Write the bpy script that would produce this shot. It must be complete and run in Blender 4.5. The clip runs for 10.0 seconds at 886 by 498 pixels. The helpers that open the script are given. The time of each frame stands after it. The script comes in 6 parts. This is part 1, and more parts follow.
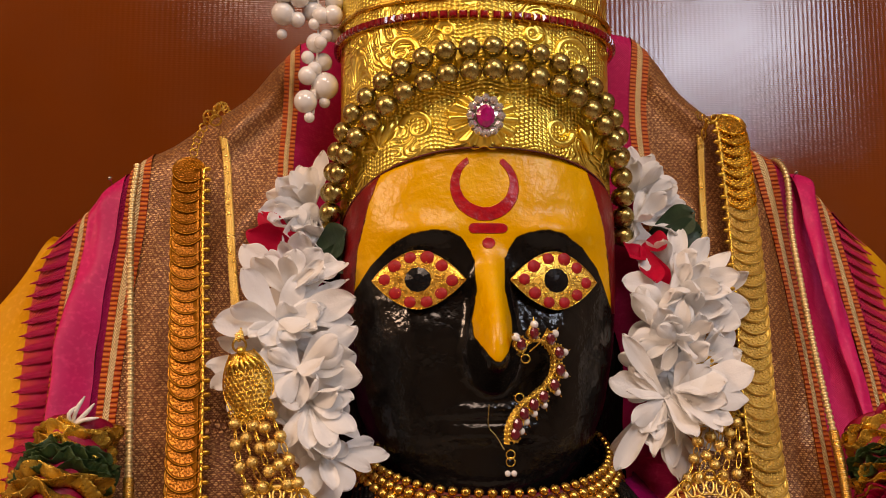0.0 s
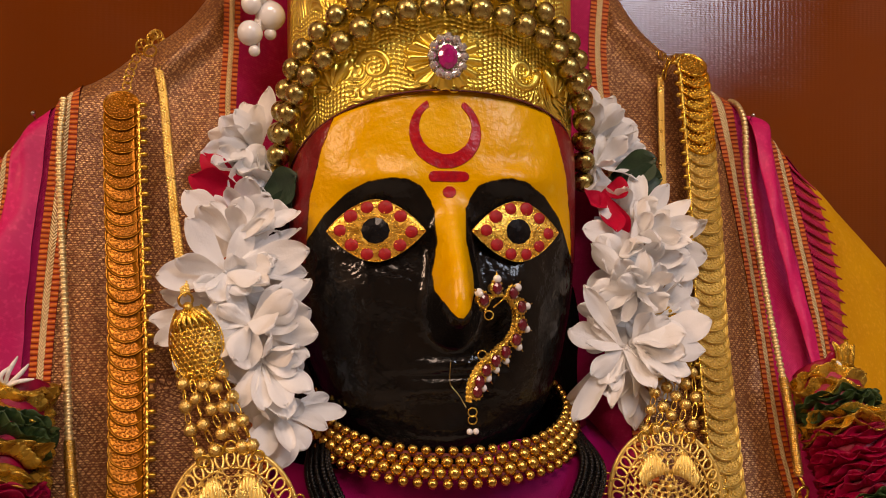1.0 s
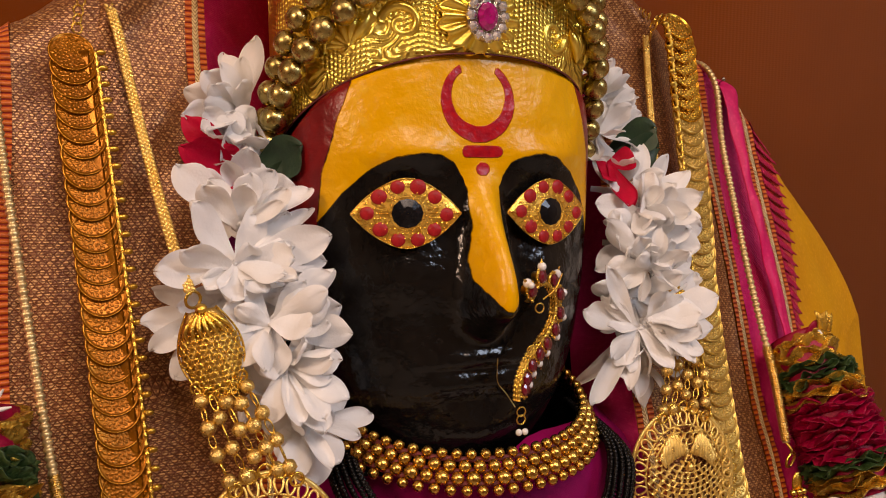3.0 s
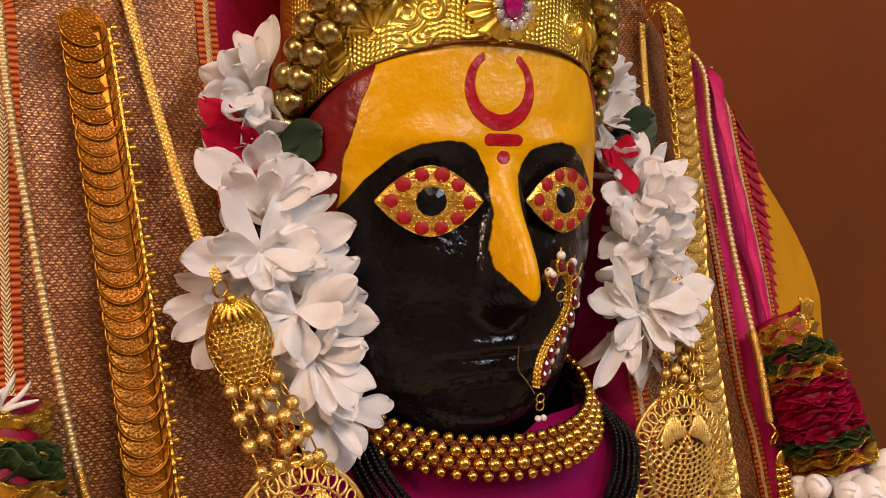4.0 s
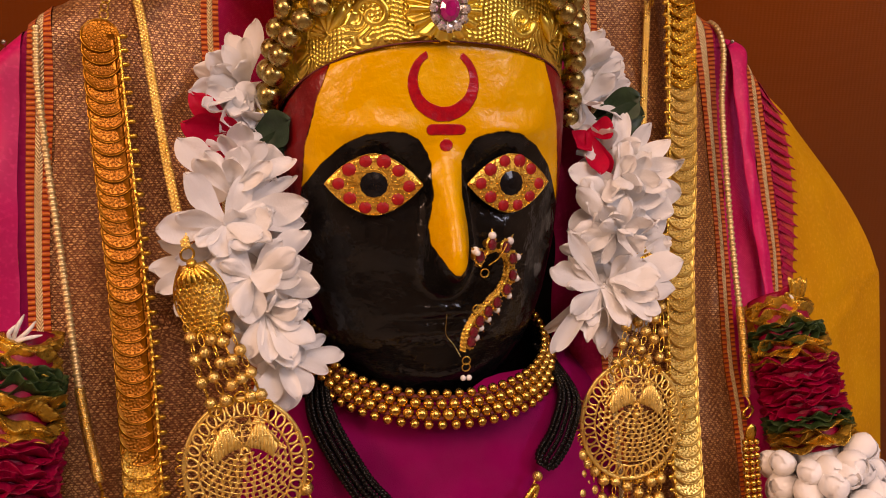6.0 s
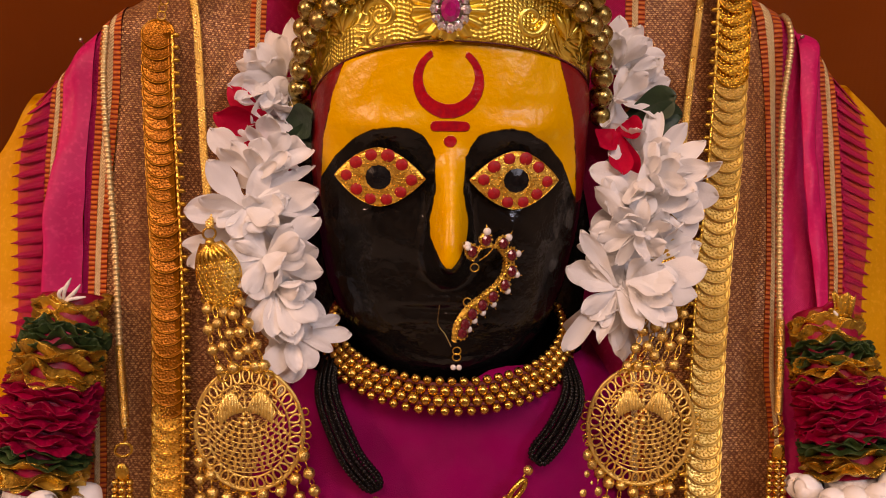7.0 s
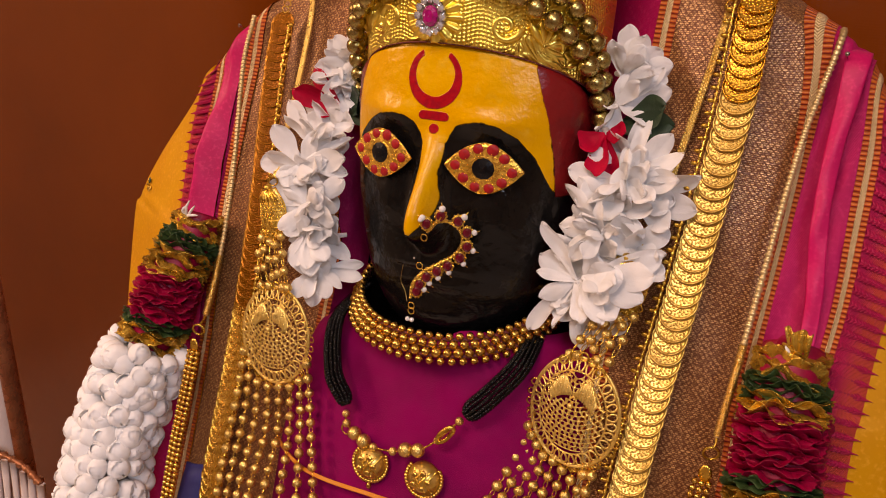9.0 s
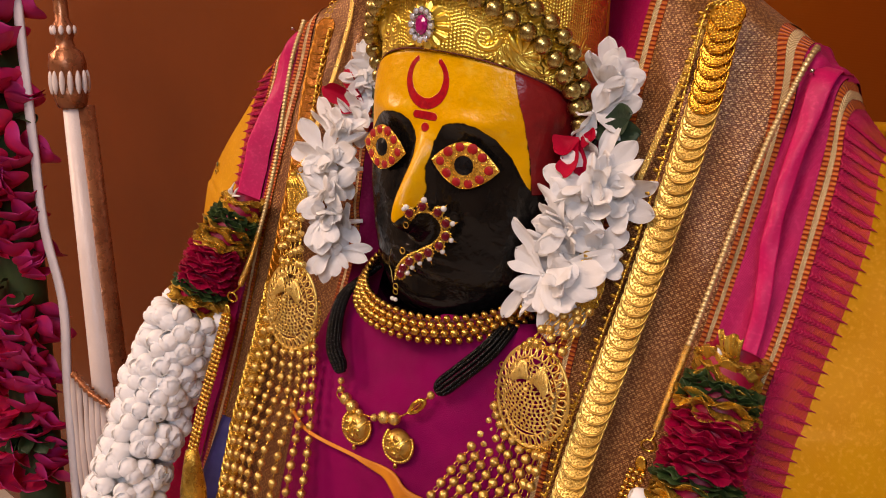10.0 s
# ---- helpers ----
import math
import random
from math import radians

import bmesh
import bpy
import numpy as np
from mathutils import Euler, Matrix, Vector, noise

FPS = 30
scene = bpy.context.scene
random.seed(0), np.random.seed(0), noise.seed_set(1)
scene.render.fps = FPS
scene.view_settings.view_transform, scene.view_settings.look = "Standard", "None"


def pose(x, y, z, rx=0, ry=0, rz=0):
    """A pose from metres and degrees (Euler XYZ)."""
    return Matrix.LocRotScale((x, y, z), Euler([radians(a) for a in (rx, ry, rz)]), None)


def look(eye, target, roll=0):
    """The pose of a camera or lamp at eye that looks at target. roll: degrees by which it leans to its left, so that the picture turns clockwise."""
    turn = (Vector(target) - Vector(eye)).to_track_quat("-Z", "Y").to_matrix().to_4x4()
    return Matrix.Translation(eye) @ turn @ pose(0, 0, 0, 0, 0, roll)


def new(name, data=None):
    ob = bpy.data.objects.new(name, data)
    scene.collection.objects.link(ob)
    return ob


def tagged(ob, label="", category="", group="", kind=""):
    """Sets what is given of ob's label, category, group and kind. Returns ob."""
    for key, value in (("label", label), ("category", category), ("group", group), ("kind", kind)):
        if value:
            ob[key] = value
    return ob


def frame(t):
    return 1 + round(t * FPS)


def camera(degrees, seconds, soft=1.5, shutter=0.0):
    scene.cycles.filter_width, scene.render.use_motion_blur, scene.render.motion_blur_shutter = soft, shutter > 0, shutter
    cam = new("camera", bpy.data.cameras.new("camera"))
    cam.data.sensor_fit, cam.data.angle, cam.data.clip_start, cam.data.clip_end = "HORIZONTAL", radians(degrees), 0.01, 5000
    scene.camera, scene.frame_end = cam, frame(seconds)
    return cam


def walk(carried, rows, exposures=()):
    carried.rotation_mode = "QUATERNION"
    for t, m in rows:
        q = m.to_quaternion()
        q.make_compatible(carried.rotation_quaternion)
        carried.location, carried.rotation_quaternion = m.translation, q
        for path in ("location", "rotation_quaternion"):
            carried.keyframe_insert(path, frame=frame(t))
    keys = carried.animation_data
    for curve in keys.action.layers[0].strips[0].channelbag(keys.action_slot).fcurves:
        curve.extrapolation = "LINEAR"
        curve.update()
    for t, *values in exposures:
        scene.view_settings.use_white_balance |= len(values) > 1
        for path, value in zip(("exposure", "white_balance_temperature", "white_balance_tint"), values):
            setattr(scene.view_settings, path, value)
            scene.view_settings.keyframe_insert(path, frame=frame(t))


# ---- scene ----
cam = camera(54.5, 10.0, 1.0)
METRES, EYE, TILT, LEAN, TURN = 0.74, 1.174, 6.0, 0.0, -5.5
ROWS = [
    (0.0, 0.0, 0.0, 0.0, 0.0, 0.0, -0.0),
    (0.5, -0.0017, 0.0139, 0.0269, -2.1, -3.45, -0.32),
    (1.0, -0.0199, 0.0248, 0.0224, -5.02, -5.94, -0.65),
    (1.5, -0.0442, 0.0377, 0.036, -8.31, -7.68, -0.98),
    (2.0, -0.0733, 0.0582, 0.047, -11.98, -9.16, -1.37),
    (2.5, -0.1039, 0.0831, 0.0497, -15.67, -10.28, -1.9),
    (4.0, -0.1859, 0.1241, 0.0559, -23.69, -13.02, -4.27),
    (4.5, -0.1802, 0.1114, 0.077, -24.64, -14.2, -5.03),
    (5.0, -0.1473, 0.0795, 0.0953, -21.25, -15.96, -4.67),
    (5.5, -0.1079, 0.0518, 0.1026, -15.83, -17.57, -3.65),
    (7.0, 0.0572, 0.0134, 0.1251, 4.1, -20.54, -1.24),
    (7.5, 0.1395, 0.008, 0.1356, 11.85, -21.3, -0.45),
    (8.0, 0.2253, 0.0145, 0.1402, 19.65, -21.91, 0.14),
    (8.5, 0.2872, 0.0189, 0.1545, 27.0, -22.46, 0.4),
    (9.0, 0.3652, 0.0347, 0.1605, 33.9, -22.79, 0.56),
    (9.5, 0.4277, 0.0498, 0.1706, 39.89, -22.78, 0.66),
    (10.0, 0.4978, 0.0695, 0.1711, 44.63, -22.48, 0.84),
]
walk(cam, [(t, pose(-0.0555, -0.38, EYE, TILT, LEAN, TURN) @ pose(METRES * x, METRES * y, METRES * z, 90 + pitch, roll, yaw)) for t, x, y, z, yaw, pitch, roll in ROWS],
     exposures=[(0.0, -0.46, 8270, 30), (1.5, -0.43, 8300, 32), (2.5, -0.41, 7720, 30), (4.5, -0.33, 7720, 31), (5.5, -0.38, 8470, 40), (7.0, -0.46, 8820, 46), (8.5, -0.36, 8480, 42), (10.0, -0.21, 7930, 34)])

# ---------------------------------------------------------------- light
world = bpy.data.worlds.new("world")
scene.world = world
world.use_nodes = True
world.node_tree.nodes["Background"].inputs[0].default_value = (1.0, 0.86, 0.70, 1)
world.node_tree.nodes["Background"].inputs[1].default_value = 0.25


def lamp(name, m, watts, sx, sy, colour):
    data = bpy.data.lights.new(name, "AREA")
    data.shape, data.size, data.size_y, data.energy, data.color = "RECTANGLE", sx, sy, watts, colour
    ob = new(name, data)
    ob.matrix_basis = m
    return ob


lamp("ceiling_panel_light", look((-0.05, -1.35, 2.55), (0.0, -0.3, 0.9)), 25, 0.9, 0.6, (1.0, 0.92, 0.80))
# Warm fill lamp added to brighten the left side; no source is known there.
lamp("ceiling_panel_light", look((-1.95, -1.05, 2.15), (0.0, 0.0, 1.05)), 29, 0.5, 0.5, (1.0, 0.82, 0.62))
lamp("window_light", look((1.24, -1.75, 2.26), (0.1, 0.1, 1.3)), 22, 0.66, 0.50, (0.54, 0.78, 1.0))


# ---------------------------------------------------------------- materials
class Mat:
    """A node material under construction."""

    def __init__(self, name, rough=0.5, metal=0.0, **more):
        self.m = bpy.data.materials.new(name)
        self.m.use_nodes = True
        self.t = self.m.node_tree
        self.b = self.t.nodes["Principled BSDF"]
        self.set("Roughness", rough)
        self.set("Metallic", metal)
        for key, value in more.items():
            self.set(key.replace("_", " "), value)

    def set(self, key, value):
        if isinstance(value, bpy.types.NodeSocket):
            self.t.links.new(value, self.b.inputs[key])
        else:
            if isinstance(value, tuple) and len(self.b.inputs[key].default_value) == 4:
                value = (*value, 1)
            self.b.inputs[key].default_value = value

    def put(self, socket, value):
        if isinstance(value, bpy.types.NodeSocket):
            self.t.links.new(value, socket)
        else:
            socket.default_value = value

    def op(self, kind, a, b=0.0, c=None):
        n = self.t.nodes.new("ShaderNodeMath")
        n.operation = kind
        self.put(n.inputs[0], a)
        self.put(n.inputs[1], b)
        if c is not None:
            self.put(n.inputs[2], c)
        return n.outputs[0]

    def mix(self, f, a, b):
        n = self.t.nodes.new("ShaderNodeMix")
        n.data_type = "RGBA"
        self.put(n.inputs[0], f)
        for k, v in ((6, a), (7, b)):
            self.put(n.inputs[k], (*v, 1) if isinstance(v, tuple) and len(v) == 3 else v)
        return n.outputs[2]

    def coords(self, kind="Object"):
        return self.t.nodes.new("ShaderNodeTexCoord").outputs[kind]

    def uv(self):
        n = self.t.nodes.new("ShaderNodeSeparateXYZ")
        self.t.links.new(self.coords("UV"), n.inputs[0])
        return n.outputs[0], n.outputs[1]

    def xyz(self):
        n = self.t.nodes.new("ShaderNodeSeparateXYZ")
        self.t.links.new(self.coords("Object"), n.inputs[0])
        return n.outputs

    def noise(self, scale, detail=4.0, rough=0.55, where=None, distortion=0.0):
        n = self.t.nodes.new("ShaderNodeTexNoise")
        self.put(n.inputs["Vector"], where or self.coords())
        n.inputs["Scale"].default_value, n.inputs["Detail"].default_value = scale, detail
        n.inputs["Roughness"].default_value, n.inputs["Distortion"].default_value = rough, distortion
        return n.outputs[0]

    def cells(self, scale, where=None, feature="F1", even=1.0):
        n = self.t.nodes.new("ShaderNodeTexVoronoi")
        n.feature = feature
        n.inputs["Randomness"].default_value = even
        self.put(n.inputs["Vector"], where or self.coords())
        n.inputs["Scale"].default_value = scale
        return n.outputs[0]

    def step(self, x, lo, hi, a=0.0, b=1.0):
        n = self.t.nodes.new("ShaderNodeMapRange")
        n.interpolation_type = "SMOOTHSTEP"
        for k, v in enumerate((x, lo, hi, a, b)):
            self.put(n.inputs[k], v)
        return n.outputs[0]

    def attr(self, name):
        n = self.t.nodes.new("ShaderNodeAttribute")
        n.attribute_name = name
        return n.outputs["Fac"]

    def random(self):
        return self.t.nodes.new("ShaderNodeObjectInfo").outputs["Random"]

    def bump(self, height, distance, strength=1.0):
        n = self.t.nodes.new("ShaderNodeBump")
        n.inputs["Strength"].default_value, n.inputs["Distance"].default_value = strength, distance
        self.put(n.inputs["Height"], height)
        self.set("Normal", n.outputs[0])


def sheer(m, share):
    """Lets light through a thin cloth."""
    t = m.node_tree
    out, b = t.nodes["Material Output"], t.nodes["Principled BSDF"]
    glow, mixer = t.nodes.new("ShaderNodeBsdfTranslucent"), t.nodes.new("ShaderNodeMixShader")
    t.links.new(b.inputs["Base Color"].links[0].from_socket, glow.inputs[0])
    mixer.inputs[0].default_value = share
    t.links.new(b.outputs[0], mixer.inputs[1])
    t.links.new(glow.outputs[0], mixer.inputs[2])
    t.links.new(mixer.outputs[0], out.inputs[0])
    return m


def plain(name, a, b, scale, rough, metal=0.0, bump=0.0, grain=900, rough_var=0.12, tone=0.0, **more):
    """A surface of two shades in blotches, with fine grain; tone: how far single objects differ."""
    q = Mat(name, rough, metal, **more)
    col = q.mix(q.step(q.noise(scale), 0.35, 0.68), a, b)
    if tone:
        col = q.mix(q.op("MULTIPLY", q.random(), tone), col, tuple(0.45 * v for v in a))
    q.set("Base Color", col)
    q.set("Roughness", q.step(q.noise(scale * 2.7), 0.3, 0.7, max(rough - rough_var, 0.04), rough + rough_var))
    if bump:
        q.bump(q.noise(grain, 3), bump)
    return q.m


FILIGREE = plain("filigree_gold", (0.8624, 0.616, 0.1936), (0.8272, 0.5456, 0.1408), 120, 0.33, 0.80, 0.0002, 1500, 0.08)
GOLD = plain("bright_gold", (0.792, 0.5104, 0.0968), (0.7216, 0.4224, 0.0704), 120, 0.28, 1.0, 0.0002, 1500, 0.08, tone=0.25)
GOLD_BEAD = plain("gold_bead", (0.7568, 0.4664, 0.1144), (0.6512, 0.3784, 0.0792), 300, 0.25, 1.0, 0.00008, 1800, 0.08, tone=0.3)
OLD_GOLD = plain("dull_gold", (0.52, 0.405, 0.15), (0.40, 0.305, 0.10), 160, 0.28, 1.0, 0.00005, 1200, 0.08, tone=0.25)
MATT_GOLD = plain("frosted_gold", (0.86, 0.60, 0.20), (0.70, 0.46, 0.13), 420, 0.32, 0.95, 0.0005, 900, 0.1, tone=0.3)
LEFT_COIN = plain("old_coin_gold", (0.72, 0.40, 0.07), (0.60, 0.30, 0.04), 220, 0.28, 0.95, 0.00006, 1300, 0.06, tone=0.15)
COIN_GOLD = plain("coin_gold", (0.7144, 0.4888, 0.1457), (0.611, 0.3948, 0.094), 220, 0.33, 0.95, 0.00004, 1300, 0.06, tone=0.12)
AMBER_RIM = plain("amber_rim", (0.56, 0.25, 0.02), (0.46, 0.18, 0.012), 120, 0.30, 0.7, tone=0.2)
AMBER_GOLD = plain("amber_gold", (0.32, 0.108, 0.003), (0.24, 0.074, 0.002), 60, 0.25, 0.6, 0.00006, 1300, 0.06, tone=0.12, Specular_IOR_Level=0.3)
TINTED_COIN = plain("tinted_coin", (0.72, 0.40, 0.055), (0.60, 0.31, 0.035), 220, 0.24, 1.0, 0.00006, 1300, 0.08)
SILVER = plain("silver_setting", (0.46, 0.42, 0.36), (0.30, 0.27, 0.24), 500, 0.25, 1.0)
PEARL = plain("pearl", (0.80, 0.79, 0.78), (0.68, 0.66, 0.64), 160, 0.16, 0.0, tone=0.12, Coat_Weight=1.0)
BAND_STONE = plain("red_band_stone", (0.26, 0.006, 0.012), (0.17, 0.004, 0.008), 700, 0.12, Coat_Weight=0.5, tone=0.35)
RUBY = plain("ruby_glass", (0.15, 0.002, 0.014), (0.09, 0.0015, 0.008), 700, 0.10, Coat_Weight=0.8, tone=0.3)
PINK_GEM = plain("pink_gem", (0.42, 0.006, 0.15), (0.28, 0.004, 0.09), 500, 0.08, Coat_Weight=1.0)
CLEAR_STONE = plain("clear_stone", (0.94, 0.94, 0.96), (0.78, 0.78, 0.82), 900, 0.06, 0.75, tone=0.3, Coat_Weight=1.0)
BLACK_GEM = plain("black_gem", (0.004, 0.004, 0.005), (0.008, 0.008, 0.009), 300, 0.16, Specular_IOR_Level=0.25, rough_var=0.04)
BLACK_BEAD = plain("black_glass_bead", (0.003, 0.003, 0.003), (0.006, 0.005, 0.005), 700, 0.16, Specular_IOR_Level=0.16)
RED_ENAMEL = plain("red_enamel", (0.40, 0.011, 0.014), (0.29, 0.008, 0.010), 900, 0.4, 0.0, 0.0002, 1600, tone=0.2, Specular_IOR_Level=0.3)
RED_THREAD = plain("dark_red_thread", (0.16, 0.02, 0.02), (0.08, 0.012, 0.012), 900, 0.7)
WHITE_PETAL = sheer(plain("white_cloth_petal", (0.97, 0.968, 0.962), (0.94, 0.935, 0.925), 90, 0.6, 0.0, 0.00025, 900, tone=0.04, Specular_IOR_Level=0.06), 0.42)
RED_PETAL = sheer(plain("red_cloth_petal", (0.6216, 0.00672, 0.042), (0.504, 0.0042, 0.0294), 90, 0.6, 0.0, 0.00025, 900, Specular_IOR_Level=0.2), 0.3)
LEAF = plain("dark_green_leaf", (0.010, 0.032, 0.012), (0.018, 0.050, 0.020), 120, 0.5, 0.0, 0.0002, 900)
BUD = sheer(plain("white_bud", (0.99, 0.988, 0.984), (0.98, 0.976, 0.97), 140, 0.55, 0.0, 0.0002, 900, tone=0.03, Specular_IOR_Level=0.1), 0.22)
TISSUE_GOLD = plain("gold_tissue_ribbon", (0.74, 0.47, 0.08), (0.36, 0.20, 0.028), 90, 0.32, 0.8, 0.0005, 1100)
TISSUE_GREEN = plain("green_ribbon", (0.018, 0.048, 0.012), (0.040, 0.080, 0.018), 200, 0.5, 0.2, 0.0004, 1500)
SATIN_CRIMSON = plain("crimson_ribbon", (0.3024, 0.00252, 0.0336), (0.2184, 0.00126, 0.02184), 120, 0.42, 0.0, 0.0002, 1300, Specular_IOR_Level=0.28)
WHITE_THREAD = plain("white_thread", (0.8, 0.78, 0.75), (0.7, 0.66, 0.62), 600, 0.7)
MAGENTA = plain("magenta_cotton", (0.2352, 0.00084, 0.0714), (0.189, 0.00084, 0.05544), 25, 0.75, 0.0, 0.0003, 2000, Specular_IOR_Level=0.12)
CORE = plain("dark_stone", (0.012, 0.011, 0.011), (0.02, 0.018, 0.017), 60, 0.35)
BLUE = plain("blue_cloth", (0.025, 0.02, 0.12), (0.04, 0.03, 0.17), 60, 0.6, 0.0, 0.0002, 1500)
ORANGE = plain("orange_cloth", (0.6552, 0.2184, 0.0084), (0.5544, 0.168, 0.00672), 60, 0.6, 0.0, 0.0002, 1500)
WALLPAINT = plain("tan_wall_paint", (0.55, 0.42, 0.30), (0.48, 0.36, 0.25), 2.5, 0.7, 0.0, 0.002, 60)
# Unseen ceiling and floor, made pale so that they bounce fill light.
CEILPAINT = plain("white_ceiling_paint", (0.72, 0.68, 0.62), (0.68, 0.63, 0.57), 2.5, 0.7, 0.0, 0.002, 60)
TILE = plain("floor_stone", (0.60, 0.54, 0.47), (0.52, 0.46, 0.39), 6, 0.3, 0.0, 0.001, 40)


def woven(name, a, b, cell, tall, metal, rough, deep):
    """Brocade: small diamonds of bright metal weft, parted by a lattice of dark warp."""
    q = Mat(name, rough, metal)
    u, v = q.uv()
    k = math.pi / cell
    wob = q.op("MULTIPLY", q.op("SUBTRACT", q.noise(60, 3), 0.5), cell * 0.5)
    p = q.op("ADD", q.op("ADD", u, wob), q.op("MULTIPLY", v, tall))
    r = q.op("SUBTRACT", q.op("ADD", u, wob), q.op("MULTIPLY", v, tall))
    sp, sr = (q.op("ABSOLUTE", q.op("SINE", q.op("MULTIPLY", w, k))) for w in (p, r))
    cell_ = q.step(q.op("MINIMUM", sp, sr), 0.10, 0.38)
    weft = q.op("ABSOLUTE", q.op("SINE", q.op("ADD", q.op("MULTIPLY", v, math.pi / 0.00105), q.op("MULTIPLY", q.noise(240, 2), 3.0))))
    h = q.op("MULTIPLY", cell_, q.step(weft, 0.25, 0.75, 0.25, 1.0))
    wear = q.op("MULTIPLY", q.step(q.noise(30, 5), 0.25, 0.6, 0.65, 1.0), q.step(q.noise(720, 2), 0.42, 0.58, 0.18, 1.0))
    f = q.op("MULTIPLY", h, wear)
    q.set("Base Color", q.mix(f, b, a))
    q.set("Metallic", q.step(f, 0.0, 0.6, metal * 0.5, metal))
    q.set("Roughness", q.step(q.noise(1100, 2), 0.3, 0.7, rough - 0.1, rough + 0.1))
    q.bump(h, deep)
    return q.m


def ribbed(name, a, b, pitch, slant, metal, rough, deep, middle=None):
    """Raised cord ribs across a border; with a middle the ribs meet there in a herringbone."""
    q = Mat(name, rough, metal)
    u, v = q.uv()
    if middle is not None:
        u = q.op("ABSOLUTE", q.op("SUBTRACT", u, middle))
    w = q.op("ADD", q.op("ADD", v, q.op("MULTIPLY", u, slant)), q.op("MULTIPLY", q.noise(70, 3), 0.0012))
    h = q.op("ABSOLUTE", q.op("SINE", q.op("MULTIPLY", w, math.pi / pitch)))
    f = q.op("MULTIPLY", q.step(h, 0.30, 0.62), q.step(q.noise(500, 3), 0.25, 0.6, 0.55, 1.0))
    q.set("Base Color", q.mix(f, b, a))
    q.bump(h, deep)
    return q.m


def silk(name, a, b, rough, across=0.0009, along=0.0011, deep=0.00025, tint=None, edge=None, weave=0.25):
    q = Mat(name, rough, 0.0, Specular_IOR_Level=0.22 if rough > 0.4 else 0.45)
    u, v = q.uv()
    h = q.op("MULTIPLY", q.op("SINE", q.op("MULTIPLY", u, 2 * math.pi / across)), q.op("SINE", q.op("MULTIPLY", v, 2 * math.pi / along)))
    col = q.mix(q.step(q.noise(28, 5), 0.3, 0.7), a, b)
    if edge:
        col = q.mix(q.step(u, edge[1], edge[2], 0.0, 0.9), col, edge[0])
    col = q.mix(q.step(h, -0.4, 1.0, 0.0, weave), col, tint or tuple(min(1, 1.7 * c + 0.02) for c in a))
    col = q.mix(q.step(q.noise(420, 3), 0.48, 0.72, 0.0, 0.45), col, tuple(min(1, 1.25 * c + 0.03) for c in a))
    q.set("Base Color", col)
    q.bump(q.op("ADD", q.op("MULTIPLY", h, min(1.0, 4 * weave)), q.op("MULTIPLY", q.noise(90, 4), 5.0)), deep)
    return q.m


ZARI = woven("copper_brocade", (0.80, 0.42, 0.165), (0.20, 0.053, 0.014), 0.0030, 0.96, 0.34, 0.40, 0.0012)
RIB_ORANGE = ribbed("orange_rib", (0.588, 0.126, 0.01008), (0.252, 0.0168, 0.0084), 0.0025, 0.0, 0.0, 0.5, 0.0008)
RIB_GOLD = ribbed("pale_gold_braid", (0.96, 0.74, 0.40), (0.46, 0.25, 0.085), 0.0017, 1.3, 0.20, 0.40, 0.0006, 0.0015)
# The paler tint of the pink satin puts some sheen into its colour.
PINK_SATIN = silk("pink_satin", (0.58, 0.010, 0.108), (0.47, 0.007, 0.080), 0.45, 0.0008, 0.0009, 0.00004, tint=(0.74, 0.05, 0.18), weave=0.06)
BAND_SILK = silk("shot_pink_silk", (0.5544, 0.0168, 0.0882), (0.462, 0.01008, 0.0714), 0.5, edge=((0.66, 0.085, 0.030), 0.003, 0.018))
SILK_BASE = silk("hot_pink_silk", (0.4704, 0.00756, 0.0966), (0.3864, 0.00504, 0.07728), 0.5, weave=0.08)
SILK_DARK = silk("magenta_silk", (0.3696, 0.00504, 0.0798), (0.3024, 0.00336, 0.063), 0.55)
MOTIF = plain("magenta_thread", (0.44, 0.007, 0.060), (0.36, 0.005, 0.046), 200, 0.5, 0.0, 0.0004, 1400, Specular_IOR_Level=0.3)
SILK_YELLOW = silk("mustard_silk", (0.6199, 0.2824, 0.002755), (0.5648, 0.2342, 0.002066), 0.55, 0.0006, 0.0007, 0.00005, weave=0.06)


